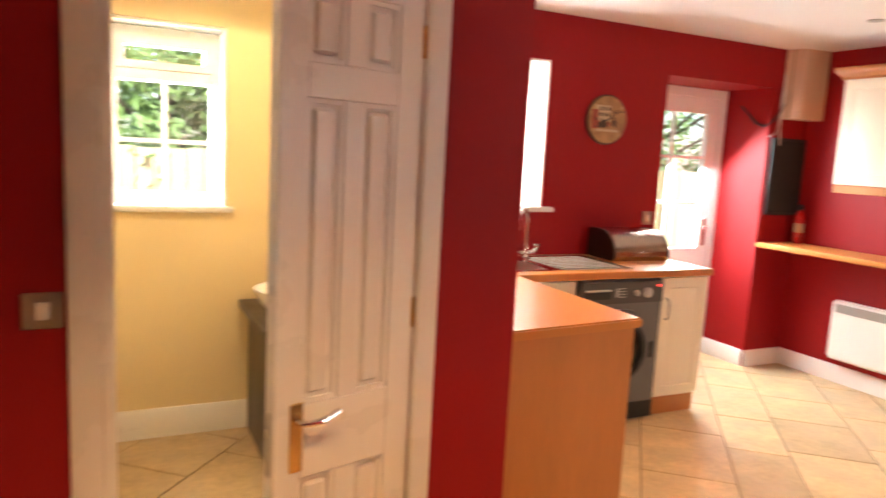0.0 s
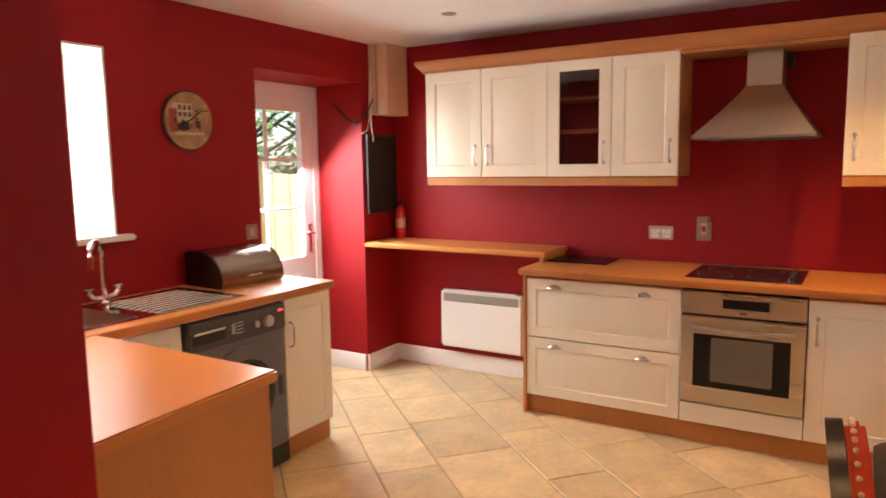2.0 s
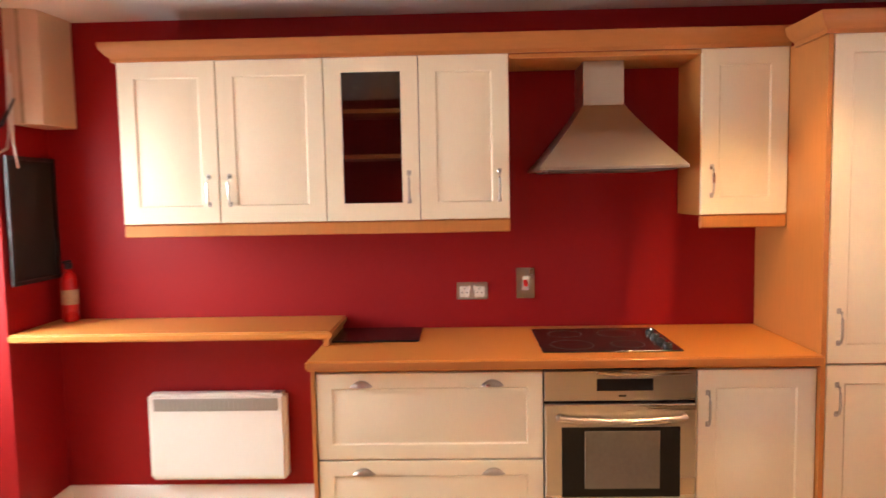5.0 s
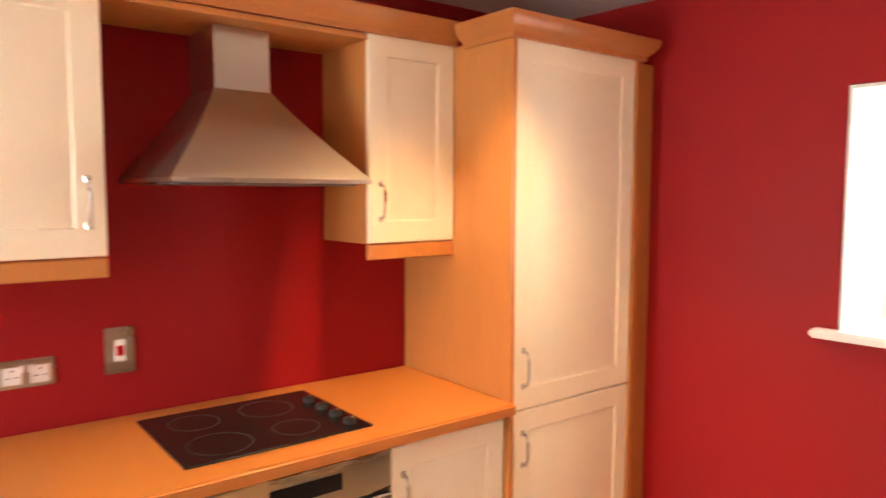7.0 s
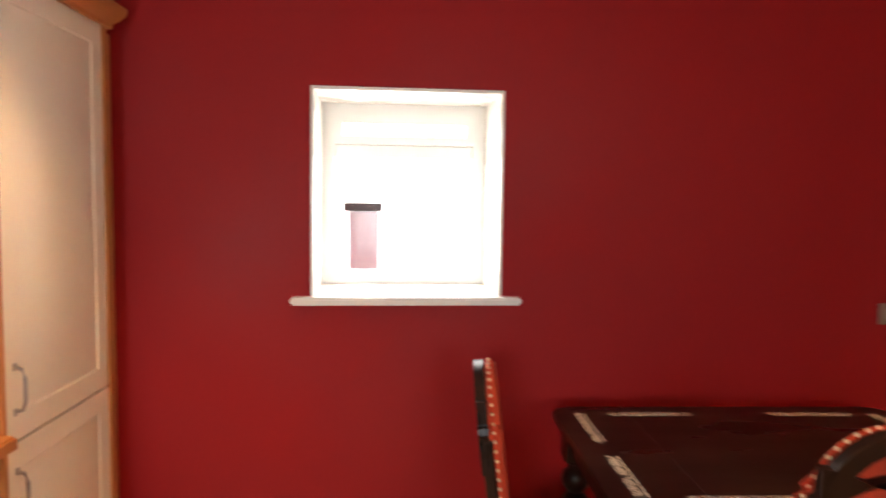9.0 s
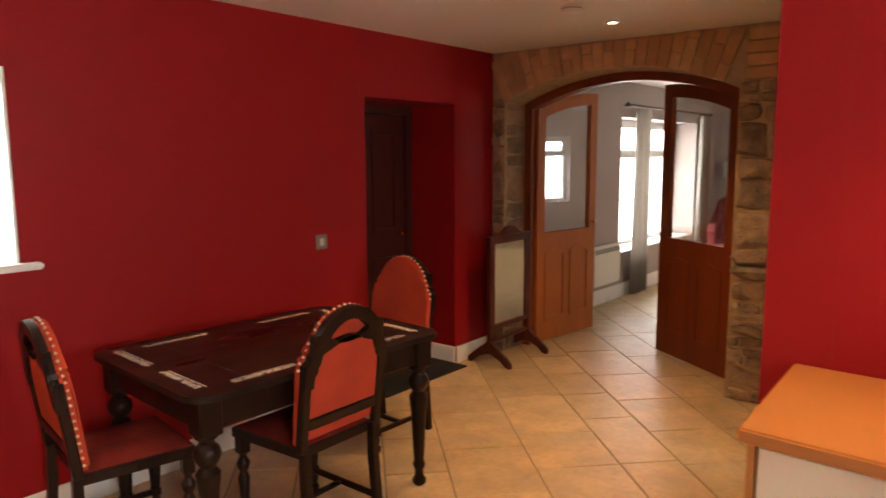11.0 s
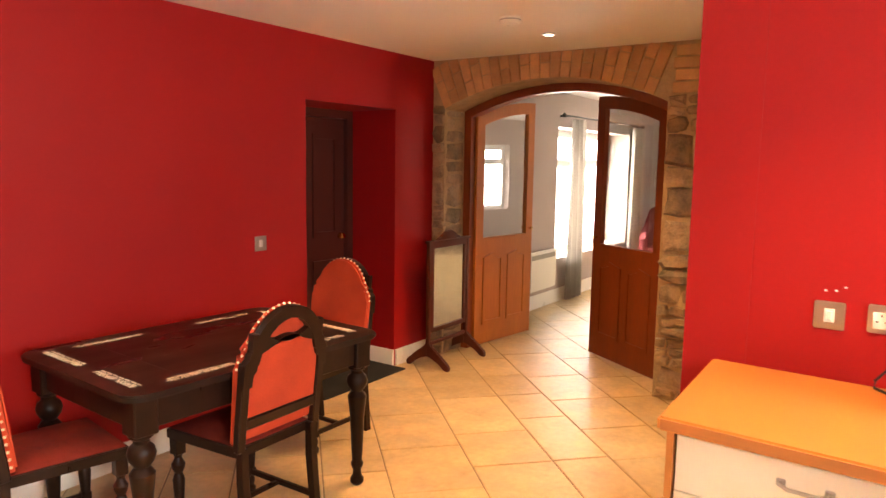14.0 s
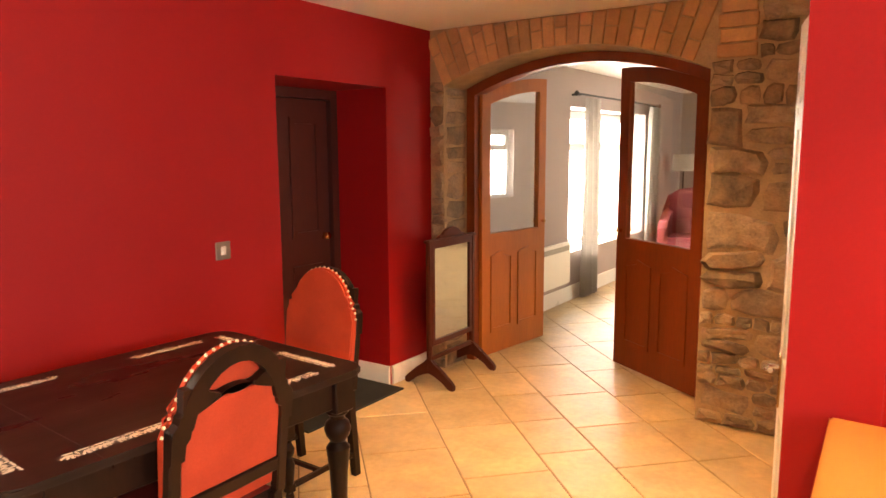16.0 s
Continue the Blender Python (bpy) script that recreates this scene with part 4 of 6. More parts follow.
part("frame", frame_ring(rect(4.727, 5.083, 1.172, 1.743), rect(4.745, 5.065, 1.19, 1.725), "y", 4.002, 4.012), BLACK, t)
t = thing("fire_extinguisher", (5.02, 3.93, 0.966), "small red fire extinguisher standing on the shelf", "extinguisher")
part("cylinder", lathe([(0.030, 0), (0.036, 0.006), (0.037, 0.02), (0.037, 0.20), (0.030, 0.225), (0.014, 0.24), (0.014, 0.252)], 20, (5.02, 3.93, 0.9665)), FIRERED, t)
part("label_band", lathe([(0.0374, 0), (0.0376, 0.07)], 20, (5.02, 3.93, 1.05)), PLATELIGHT, t, "pale label band")
part("valve", box(5.005, 5.035, 3.915, 3.945, 1.218, 1.248, 0.004), BLACK, t, "black valve head")
part("lever", box(4.975, 5.04, 3.923, 3.937, 1.249, 1.259, 0.003), BLACK, t)

# ---- sink run ----
SY = 3.39
s = part("worktop", frame_ring([(1.526, SY), (3.600, SY), (3.600, 4.027), (1.526, 4.027)], [(2.068, 3.498), (2.482, 3.498), (2.482, 3.882), (2.068, 3.882)], "z", 0.860, 0.900), WORKTOP)
tagged(s, "beech-effect laminate worktop holding the sink", "worktop")
part("edge_band", box(2.23, 3.592, SY - 0.0015, SY + 0.0005, 0.866, 0.894), CORNICE, s, "slightly darker front edge")
t = thing("sink_cupboard", (2.42, 3.72, 0), "cream base cupboard under the sink", "kitchen unit")
part("body", carcass(1.66, 2.622, SY + 0.05, 4.02, 0.0, 0.740), BEECH, t)


def north_front(parent, x0, x1, z0, z1):
    """Panelled front that faces -y."""
    bm = bmesh.new()
    g, rail = 0.0016, 0.06
    x0, x1, z0, z1 = x0 + g, x1 - g, z0 + g, z1 - g
    rows = [[bm.verts.new((x, SY + 0.028 + d, z)) for x, z in ((x0 + i, z0 + i), (x1 - i, z0 + i), (x1 - i, z1 - i), (x0 + i, z1 - i))] for i, d in ((0, 0.019), (0, 0.0025), (0.0025, 0), (rail, 0), (rail + 0.006, 0.005), (rail + 0.013, 0.005), (rail + 0.03, 0.0006))]
    for a, b in zip(rows, rows[1:]):
        for i in range(4):
            bm.faces.new((a[i], a[(i + 1) % 4], b[(i + 1) % 4], b[i]))
    bm.faces.new(rows[0][::-1])
    bm.faces.new(rows[-1])
    return part("door", bm, CREAM, parent, "cream panelled door")


north_front(t, 2.225, 2.622, PLINTH, 0.85)
t = thing("end_cupboard", (3.41, 3.72, 0), "narrow cream cupboard beside the washing machine", "kitchen unit")
part("body", carcass(3.237, 3.585, SY + 0.05, 4.02, PLINTH, 0.858), CREAM, t)
part("end_panel", box(3.586, 3.594, SY + 0.035, 4.02, PLINTH, 0.858), CREAM, t, "cream end panel")
f = north_front(t, 3.237, 3.592, PLINTH, 0.85)
part("handle", tube([(3.275, SY + 0.028, 0.60), (3.275, SY + 0.006, 0.606), (3.275, SY - 0.002, 0.63), (3.275, SY - 0.002, 0.70), (3.275, SY + 0.006, 0.722), (3.275, SY + 0.028, 0.728)], 0.0052), NICKEL, f, "brushed nickel bow handle")
part("plinth", box(3.237, 3.592, SY + 0.06, 3.99, 0.0, PLINTH - 0.001), BEECH, t, "beech plinth")

t = thing("washing_machine", (2.93, 3.72, 0), "graphite grey front-loading washing machine", "washing machine")
WY = SY + 0.012
part("body", box(2.632, 3.228, WY, 3.98, 0.012, 0.852, 0.012, seg=2), GREY, t)
part("control_panel", box(2.636, 3.224, WY - 0.010, WY + 0.004, 0.715, 0.846, 0.006, seg=2), DARKGREY, t, "darker control panel")
d = part("drawer", box(2.655, 2.84, WY - 0.014, WY - 0.008, 0.745, 0.80, 0.006, seg=2), BLACK, t, "dark detergent drawer grip")
part("drawer_lip", box(2.66, 2.835, WY - 0.022, WY - 0.012, 0.79, 0.802, 0.004), LIGHTGREY, d)
for x, r in ((3.02, 0.018), (3.10, 0.030)):
    bm = lathe([(r, 0), (r * 0.92, 0.018), (r * 0.7, 0.022)], 20)
    bm.transform(pose(x, WY - 0.009, 0.775, 90))
    part("dial", bm, LIGHTGREY, t, "silver dial")
for i in range(4):
    part("marking", box(2.90, 2.945, WY - 0.0112, WY - 0.0096, 0.752 + 0.016 * i, 0.757 + 0.016 * i), LIGHTGREY, t)
part("button", box(2.875, 2.895, WY - 0.013, WY - 0.008, 0.755, 0.805, 0.002), LIGHTGREY, t)
part("indicator", box(3.175, 3.20, WY - 0.0125, WY - 0.009, 0.808, 0.818), LED, t, "glowing red indicator")


def disc_ring(cx, cz, r0, r1, y0, y1, n=40):
    return frame_ring([(cx + r1 * math.cos(2 * math.pi * i / n), cz + r1 * math.sin(2 * math.pi * i / n)) for i in range(n)], [(cx + r0 * math.cos(2 * math.pi * i / n), cz + r0 * math.sin(2 * math.pi * i / n)) for i in range(n)], "y", y0, y1)


dd = part("door", disc_ring(2.93, 0.44, 0.172, 0.245, WY - 0.026, WY + 0.002), GREY, t, "round grey door rim")
bm = lathe([(0.166, 0.0), (0.15, 0.012), (0.10, 0.026), (0.03, 0.032), (0.002, 0.033)], 36)
bm.transform(pose(2.93, WY - 0.002, 0.44, 90))
part("glass", bm, DARKIN, dd, "dark bowl glass")
part("rim", disc_ring(2.93, 0.44, 0.160, 0.182, WY - 0.030, WY - 0.02), BLACK, dd, "black glass ring")
part("latch", box(3.135, 3.165, WY - 0.034, WY - 0.024, 0.39, 0.49, 0.006), BLACK, dd)
part("kick_panel", box(2.64, 3.22, WY - 0.003, WY + 0.003, 0.02, 0.12, 0.002), BLACK, t, "dark kick panel")

# inset sink with drainer
t = thing("sink", (2.6, 3.72, 0.9), "stainless steel sink with a ribbed drainer", "sink")
bm = bmesh.new()
frame_ring([(2.02, 3.46), (3.04, 3.46), (3.04, 3.96), (2.02, 3.96)], [(2.07, 3.50), (2.48, 3.50), (2.48, 3.88), (2.07, 3.88)], "z", 0.900, 0.9055, bm)
part("rim", bm, CHROME, t)
bm = bmesh.new()
lo = [(2.07, 3.50), (2.48, 3.50), (2.48, 3.88), (2.07, 3.88)]
rows = [[bm.verts.new((2.275 + (x - 2.275) * k, 3.69 + (y - 3.69) * k, z)) for x, y in lo] for k, z in ((1, 0.905), (0.98, 0.895), (0.94, 0.76), (0.86, 0.745))]
for a, b in zip(rows, rows[1:]):
    for i in range(4):
        bm.faces.new((a[i], a[(i + 1) % 4], b[(i + 1) % 4], b[i]))
bm.faces.new(rows[-1])
part("bowl", bm, STEEL, t, "steel bowl")
part("drain", lathe([(0.04, 0), (0.042, 0.003), (0.03, 0.004)], 18, (2.275, 3.69, 0.746)), CHROME, t)
for i in range(9):
    y = 3.505 + i * 0.045
    part("rib", tube([(2.56, y, 0.905), (2.60, y, 0.910), (2.95, y, 0.910), (2.99, y, 0.905)], 0.0036, 6), CHROME, t)
t = thing("tap", (2.575, 3.885, 0.905), "chrome swan-neck mixer tap with cross handles", "tap")
tx, ty = 2.575, 3.885
part("base", lathe([(0.028, 0), (0.028, 0.012), (0.018, 0.02), (0.017, 0.06), (0.014, 0.07)], 16, (tx, ty, 0.9055)), CHROME, t)
part("spout", tube([(tx, ty, 0.96), (tx, ty, 1.12), *[(tx - 0.065 * (1 - math.cos(a * 0.35)), ty - 0.06 * (1 - math.cos(a * 0.35)), 1.12 + 0.085 * math.sin(a * 0.35)) for a in range(1, 9)], (tx - 0.13, ty - 0.12, 1.09)], 0.0115, 10), CHROME, t, "curved chrome spout")
for sx in (-1, 1):
    arm = part("arm", tube([(tx, ty, 0.935), (tx + sx * 0.055, ty, 0.945), (tx + sx * 0.07, ty, 0.965)], 0.011, 8), CHROME, t)
    for a in (20, 110):
        ca, sa = 0.026 * math.cos(radians(a)), 0.026 * math.sin(radians(a))
        part("cross_handle", tube([(tx + sx * 0.072 - ca, ty - sa, 0.985), (tx + sx * 0.072 + ca, ty + sa, 0.985)], 0.006, 8), CHROME, arm)
    part("valve", lathe([(0.012, 0), (0.014, 0.01), (0.010, 0.03)], 12, (tx + sx * 0.072, ty, 0.96)), CHROME, arm)

# bread bin with a roll top
t = thing("bread_bin", (3.32, 3.85, 0.9), "bronze-tinted steel roll-top bread bin on the worktop", "bread bin")
prof = [(3.985, 0.003), (3.70, 0.003), (3.69, 0.03)] + [(3.845 - 0.155 * math.cos(math.pi / 2 * i / 10), 0.03 + 0.155 * math.sin(math.pi / 2 * i / 10)) for i in range(11)] + [(3.96, 0.185), (3.985, 0.17)]
BB = pose(3.32, 3.85, 0.9, 0, 0, -4) @ pose(-3.32, -3.85, 0)
bm = prism(prof, "x", 3.115, 3.515)
bm.transform(BB)
part("body", bm, COPPER, t)
inner_p = [(3.845 + (y - 3.845) * 1.012, 0.09 + (z - 0.09) * 1.012) for y, z in prof]
for x in (3.108, 3.513):
    bm = prism(inner_p, "x", x, x + 0.009)
    bm.transform(BB)
    part("end_cap", bm, DARKWOOD, t, "dark end cap")
bm = tube([(3.27, 3.69, 0.05), (3.27, 3.677, 0.055), (3.36, 3.677, 0.055), (3.36, 3.69, 0.05)], 0.005)
bm.transform(BB)
part("handle", bm, CHROME, t)

# wall plate clock with a painted street scene
t = thing("wall_clock", (3.2, 4.03, 1.77), "round wall clock with a painted street scene", "clock")
CM = pose(3.2, 4.028, 1.77, 90)
bm = lathe([(0.150, 0.0), (0.158, 0.006), (0.158, 0.016), (0.150, 0.022)], 48)
bm.transform(CM)
part("case", bm, PLATEDARK, t, "dark rim")
bm = lathe([(0.150, 0.0222), (0.149, 0.0232)], 48)
bm.transform(CM)
face = part("face", bm, PLATE1, t, "painted dial")
rng = random.Random(4)


def daub(x0, x1, z0, z1, m_, d=0.0):
    bm = box(x0, x1, 0.0, 0.0008, z0, z1)
    bm.transform(pose(3.2, 4.0036 - d, 1.77))
    part("painting", bm, m_, face)


daub(-0.10, 0.02, -0.01, 0.09, PLATELIGHT)
daub(-0.125, -0.075, -0.06, 0.06, PLATERED, 0.0006)
for i in range(3):
    for j in range(2):
        daub(-0.065 + 0.03 * i, -0.048 + 0.03 * i, 0.02 + 0.036 * j, 0.043 + 0.036 * j, PLATEDARK, 0.001)
for i in range(16):
    x = rng.uniform(-0.10, 0.10)
    w_ = rng.uniform(0.008, 0.02)
    daub(x, x + w_, -0.055 + rng.uniform(0, 0.02), -0.01 + rng.uniform(-0.01, 0.02), rng.choice([PLATEDARK, PLATERED, PLATEDARK, PLATE1]), 0.0013 + 0.00005 * i)
for i in range(12):
    x, z = rng.uniform(0.03, 0.11), rng.uniform(0.0, 0.09)
    daub(x, x + rng.uniform(0.008, 0.02), z, z + rng.uniform(0.006, 0.018), rng.choice([PLATEDARK, PLATE1, PLATELIGHT]), 0.0022 + 0.00005 * i)
daub(-0.09, 0.09, -0.075, -0.06, PLATELIGHT, 0.0006)
for a, ln in ((250, 0.06), (55, 0.085)):
    bm = box(-0.004, 0.004, 0, 0.001, -0.012, ln, 0.0)
    bm.transform(pose(3.2, 3.999, 1.77, 0, a, 0))
    part("hand", bm, BLACK, t, "black clock hand")

# ---- peninsula with kettle ----
s = part("worktop", prism([(1.526, 2.39), (2.222, 2.448), (2.222, SY - 0.0015), (1.526, SY - 0.0015)], "z", 0.860, 0.900, bevel=0.007), WORKTOP)
tagged(s, "beech-effect laminate worktop of the peninsula", "worktop")
part("edge_band", box(2.2215, 2.2235, 2.456, SY - 0.01, 0.866, 0.894), CORNICE, s, "slightly darker front edge")
t = thing("peninsula_unit", (1.9, 2.9, 0), "cream drawer unit of the peninsula with a beech end panel", "kitchen unit")
part("body", carcass(1.545, 2.172, 2.491, SY + 0.04, 0.0, 0.858), BEECH, t)
part("end_panel", prism([(1.528, 2.413), (2.205, 2.470), (2.205, 2.489), (1.528, 2.432)], "z", 0.0, 0.858), BEECH, t, "beech end panel")
part("upright", box(2.165, 2.198, 3.02, 3.04, 0.10, 0.858), BEECH, t, "beech upright")
for y0, y1 in ((2.492, 3.018), (3.042, 3.40)):
    for z0, z1 in ((PLINTH, 0.44), (0.443, 0.69), (0.693, 0.85)):
        f = part("drawer_front", box(2.174, 2.194, y0 + 0.002, y1 - 0.002, z0, z1, 0.002), CREAM, t, "plain cream drawer front")
        if y1 - y0 > 0.4:
            zc, yc = (z0 + z1) / 2 + 0.022, 2.815
            bm = tube([(2.194, yc - 0.055, zc), (2.212, yc - 0.055, zc), (2.222, yc - 0.035, zc - 0.004), (2.222, yc + 0.035, zc - 0.004), (2.212, yc + 0.055, zc), (2.194, yc + 0.055, zc)], 0.0055)
            for yy in (yc - 0.055, yc + 0.055):
                box(2.193, 2.200, yy - 0.011, yy + 0.011, zc - 0.011, zc + 0.011, 0.003, bm=bm)
            part("handle", bm, NICKEL, f, "brushed nickel bow handle")

t = thing("kettle", (1.76, 3.10, 0.9), "brushed steel jug kettle with a black handle", "kettle")
kx, ky = 1.765, 3.085
part("base", lathe([(0.085, 0), (0.085, 0.012), (0.078, 0.02)], 28, (kx, ky, 0.9005)), LIGHTGREY, t, "silver base")
part("body", lathe([(0.080, 0.02), (0.084, 0.03), (0.083, 0.08), (0.072, 0.17), (0.060, 0.215), (0.052, 0.228)], 32, (kx, ky, 0.9005)), STEEL, t, "steel body")
part("lid", lathe([(0.053, 0.226), (0.05, 0.238), (0.02, 0.245), (0.012, 0.255), (0.004, 0.258)], 24, (kx, ky, 0.9005)), BLACK, t, "black lid")
hd = [(0.055, 0.225), (0.085, 0.235), (0.115, 0.215), (0.130, 0.17), (0.130, 0.11), (0.120, 0.06), (0.10, 0.035), (0.082, 0.03)]
part("handle", tube([(kx - 0.1 * r * 4, ky - r * 0.92, 0.9005 + z) for r, z in hd], 0.013, 10), BLACK, t, "black looped handle")
part("spout", box(kx - 0.018, kx + 0.018, ky + 0.055, ky + 0.085, 1.085, 1.125, 0.006), STEEL, t)
part("gauge", box(kx + 0.062, kx + 0.074, ky - 0.012, ky + 0.012, 0.95, 1.07, 0.004), BLACK, t)
cb = part("cable", tube([(1.552, 2.965, 1.10), (1.59, 2.965, 1.08), (1.59, 2.94, 1.00), (1.57, 2.89, 0.93), (1.57, 2.89, 0.907), (1.63, 2.95, 0.906), (1.68, 3.03, 0.906)], 0.0045, 6), BLACK)
tagged(cb, "black kettle cable trailing over the worktop", "cable")
p = part("plug", box(1.530, 1.568, 2.94, 2.99, 1.085, 1.14, 0.006), BLACK)
tagged(p, "black kettle plug in the wall socket", "plug")

for i, (fy, fz) in enumerate(((2.725, 1.185), (2.755, 1.187), (2.78, 1.20))):
    sp = part("filler_spot", box(1.5222, 1.5232, fy, fy + 0.009, fz, fz + 0.005), WHITE)
    tagged(sp, "tiny white filler spot on the red wall", "filler spot", "filler spots")

# ---- washroom ----
t = thing("washstand", (1.2, 3.55, 0), "dark wenge washstand with a white bowl basin", "washstand")
part("cabinet", box(0.97, 1.396, 3.36, 4.0, 0.0, 0.66, 0.003), WENGE, t)
part("top", box(0.92, 1.398, 3.34, 4.005, 0.66, 0.70, 0.003), WENGE, t)
b = thing("basin", (1.12, 3.62, 0.70), "white porcelain bowl basin on the washstand", "basin")
part("bowl", lathe([(0.10, 0), (0.115, 0.012), (0.165, 0.06), (0.19, 0.115), (0.195, 0.13), (0.186, 0.13), (0.15, 0.06), (0.09, 0.025), (0.01, 0.02)], 36, (1.12, 3.62, 0.7005)), PORCELAIN, b)
t = thing("toilet", (0.1, 3.6, 0), "white porcelain toilet against the washroom wall", "toilet")
part("pan", lathe([(0.12, 0), (0.11, 0.1), (0.13, 0.25), (0.19, 0.38), (0.195, 0.40), (0.15, 0.40), (0.12, 0.3)], 28, (0.12, 3.55, 0.0)), PORCELAIN, t)
part("cistern", box(-0.09, 0.08, 3.35, 3.75, 0.40, 0.78, 0.02, seg=2), PORCELAIN, t)
t = thing("wall_ornament", (1.43, 3.5, 1.5), "small brown ornament on the washroom wall", "ornament")
part("disc", box(1.38, 1.398, 3.72, 3.80, 1.50, 1.58, 0.008), PLATE1, t)

# ---- ceiling fittings ----
def downlight(x, y, lit):
    t = thing("downlight", (x, y, CEIL), "recessed steel downlight, lit" if lit else "recessed steel downlight, switched off", "downlight", "recessed ceiling downlights")
    n = 28
    ring = lambda r: [(x + r * math.cos(2 * math.pi * i / n), y + r * math.sin(2 * math.pi * i / n)) for i in range(n)]
    part("bezel", frame_ring(ring(0.043), ring(0.028), "z", CEIL - 0.006, CEIL - 0.0005), NICKEL, t)
    part("bulb", lathe([(0.027, 0), (0.027, 0.003)], n, (x, y, CEIL - 0.0045)), BULB if lit else LIGHTGREY, t)


# the unseen, added ones get a fitting too
for sx, sy, _ in SPOTS:
    downlight(sx, sy, True)
downlight(4.265, 3.03, False)
t = thing("smoke_alarm", (0.66, 0.96, CEIL), "round white smoke alarm on the ceiling", "smoke alarm")
part("case", lathe([(0.05, -0.034), (0.056, -0.026), (0.058, -0.006), (0.062, 0)], 32, (0.66, 0.96, CEIL - 0.001)), WHITE, t)
part("vent_ring", lathe([(0.057, -0.018), (0.0595, -0.016), (0.0595, -0.012), (0.057, -0.010)], 32, (0.66, 0.96, CEIL)), LIGHTGREY, t)

# ---- dining table ----
t = thing("dining_table", (2.235, 0.43, 0), "worn dark wooden dining table with turned legs and stencilled borders", "table")
TZ = 0.765
X0, X1, Y0, Y1 = 1.60, 2.87, -0.03, 0.87


def rounded_rect(x0, x1, y0, y1, r, k=6):
    pts = []
    for cx, cy, a0 in ((x1 - r, y1 - r, 0), (x0 + r, y1 - r, 90), (x0 + r, y0 + r, 180), (x1 - r, y0 + r, 270)):
        pts += [(cx + r * math.cos(radians(a0 + 90 * i / k)), cy + r * math.sin(radians(a0 + 90 * i / k))) for i in range(k + 1)]
    return pts


bm = prism(rounded_rect(X0, X1, Y0, Y1, 0.07), "z", TZ - 0.026, TZ, bevel=0.006)
top = part("tabletop", bm, TABLETOP, t)
seam = part("seam", box(2.60, 2.6025, Y0 + 0.003, Y1 - 0.003, TZ - 0.0005, TZ + 0.0008), BLACK, top)
for y0, y1 in ((Y0 + 0.06, Y0 + 0.082), (Y1 - 0.082, Y1 - 0.06)):
    part("apron", box(X0 + 0.11, X1 - 0.11, y0, y1, TZ - 0.150, TZ - 0.027, 0.003), DARKWOOD, t)
for x0, x1 in ((X0 + 0.06, X0 + 0.082), (X1 - 0.082, X1 - 0.06)):
    part("apron", box(x0, x1, Y0 + 0.11, Y1 - 0.11, TZ - 0.150, TZ - 0.027, 0.003), DARKWOOD, t)
LEGP = [(0.022, 0.0), (0.033, 0.012), (0.034, 0.03), (0.022, 0.05), (0.020, 0.075), (0.029, 0.095), (0.031, 0.11), (0.024, 0.125), (0.027, 0.16), (0.036, 0.36), (0.043, 0.42), (0.046, 0.45), (0.036, 0.465), (0.027, 0.475), (0.045, 0.50), (0.052, 0.525), (0.045, 0.55), (0.028, 0.565), (0.030, 0.578), (0.044, 0.59), (0.044, 0.60)]
for lx in (X0 + 0.085, X1 - 0.085):
    for ly in (Y0 + 0.085, Y1 - 0.085):
        bm = lathe(LEGP, 22, (lx, ly, 0))
        box(lx - 0.046, lx + 0.046, ly - 0.046, ly + 0.046, 0.597, TZ - 0.0265, 0.005, bm=bm)
        part("leg", bm, DARKWOOD, t)


def motif(x, y, rz, n):
    """A run of small palmettes, worn, laid on the tabletop."""
    rng = random.Random(int(x * 100 + y * 1000))
    bm = bmesh.new()
    for i in range(n):
        c0 = (i - (n - 1) / 2) * 0.032
        for a in (-60, -30, 0, 30, 60):
            if rng.random() < 0.15:
                continue
            s_, c_ = math.sin(radians(a)), math.cos(radians(a))
            base, tip, w_ = 0.004, 0.024, 0.0022
            pts = [(c0 + s_ * base - c_ * w_, c_ * base + s_ * w_), (c0 + s_ * tip - c_ * w_ * 1.3, c_ * tip + s_ * w_ * 1.3), (c0 + s_ * tip + c_ * w_ * 1.3, c_ * tip - s_ * w_ * 1.3), (c0 + s_ * base + c_ * w_, c_ * base - s_ * w_)]
            prism(pts, "z", 0, 0.0007, bm)
        prism([(c0 - 0.012, -0.008), (c0 + 0.012, -0.008), (c0 + 0.009, -0.003), (c0 - 0.009, -0.003)], "z", 0, 0.0007, bm)
        if i:
            prism([(c0 - 0.017, -0.006), (c0 - 0.013, -0.006), (c0 - 0.013, 0.012), (c0 - 0.017, 0.012)], "z", 0, 0.0007, bm)
    bm.transform(pose(x, y, TZ + 0.0001, 0, 0, rz) @ Matrix.Diagonal((1.35, 1.35, 1, 1)))
    part("stencil", bm, STENCIL, top, "worn ivory palmette border")


for mx in (1.93, 2.52):
    motif(mx, Y0 + 0.10, 180, 7)
    motif(mx, Y1 - 0.10, 0, 7)
for my, in ((0.20,), (0.62,)):
    motif(X0 + 0.10, my, 90, 7)
    motif(X1 - 0.10, my, -90, 7)

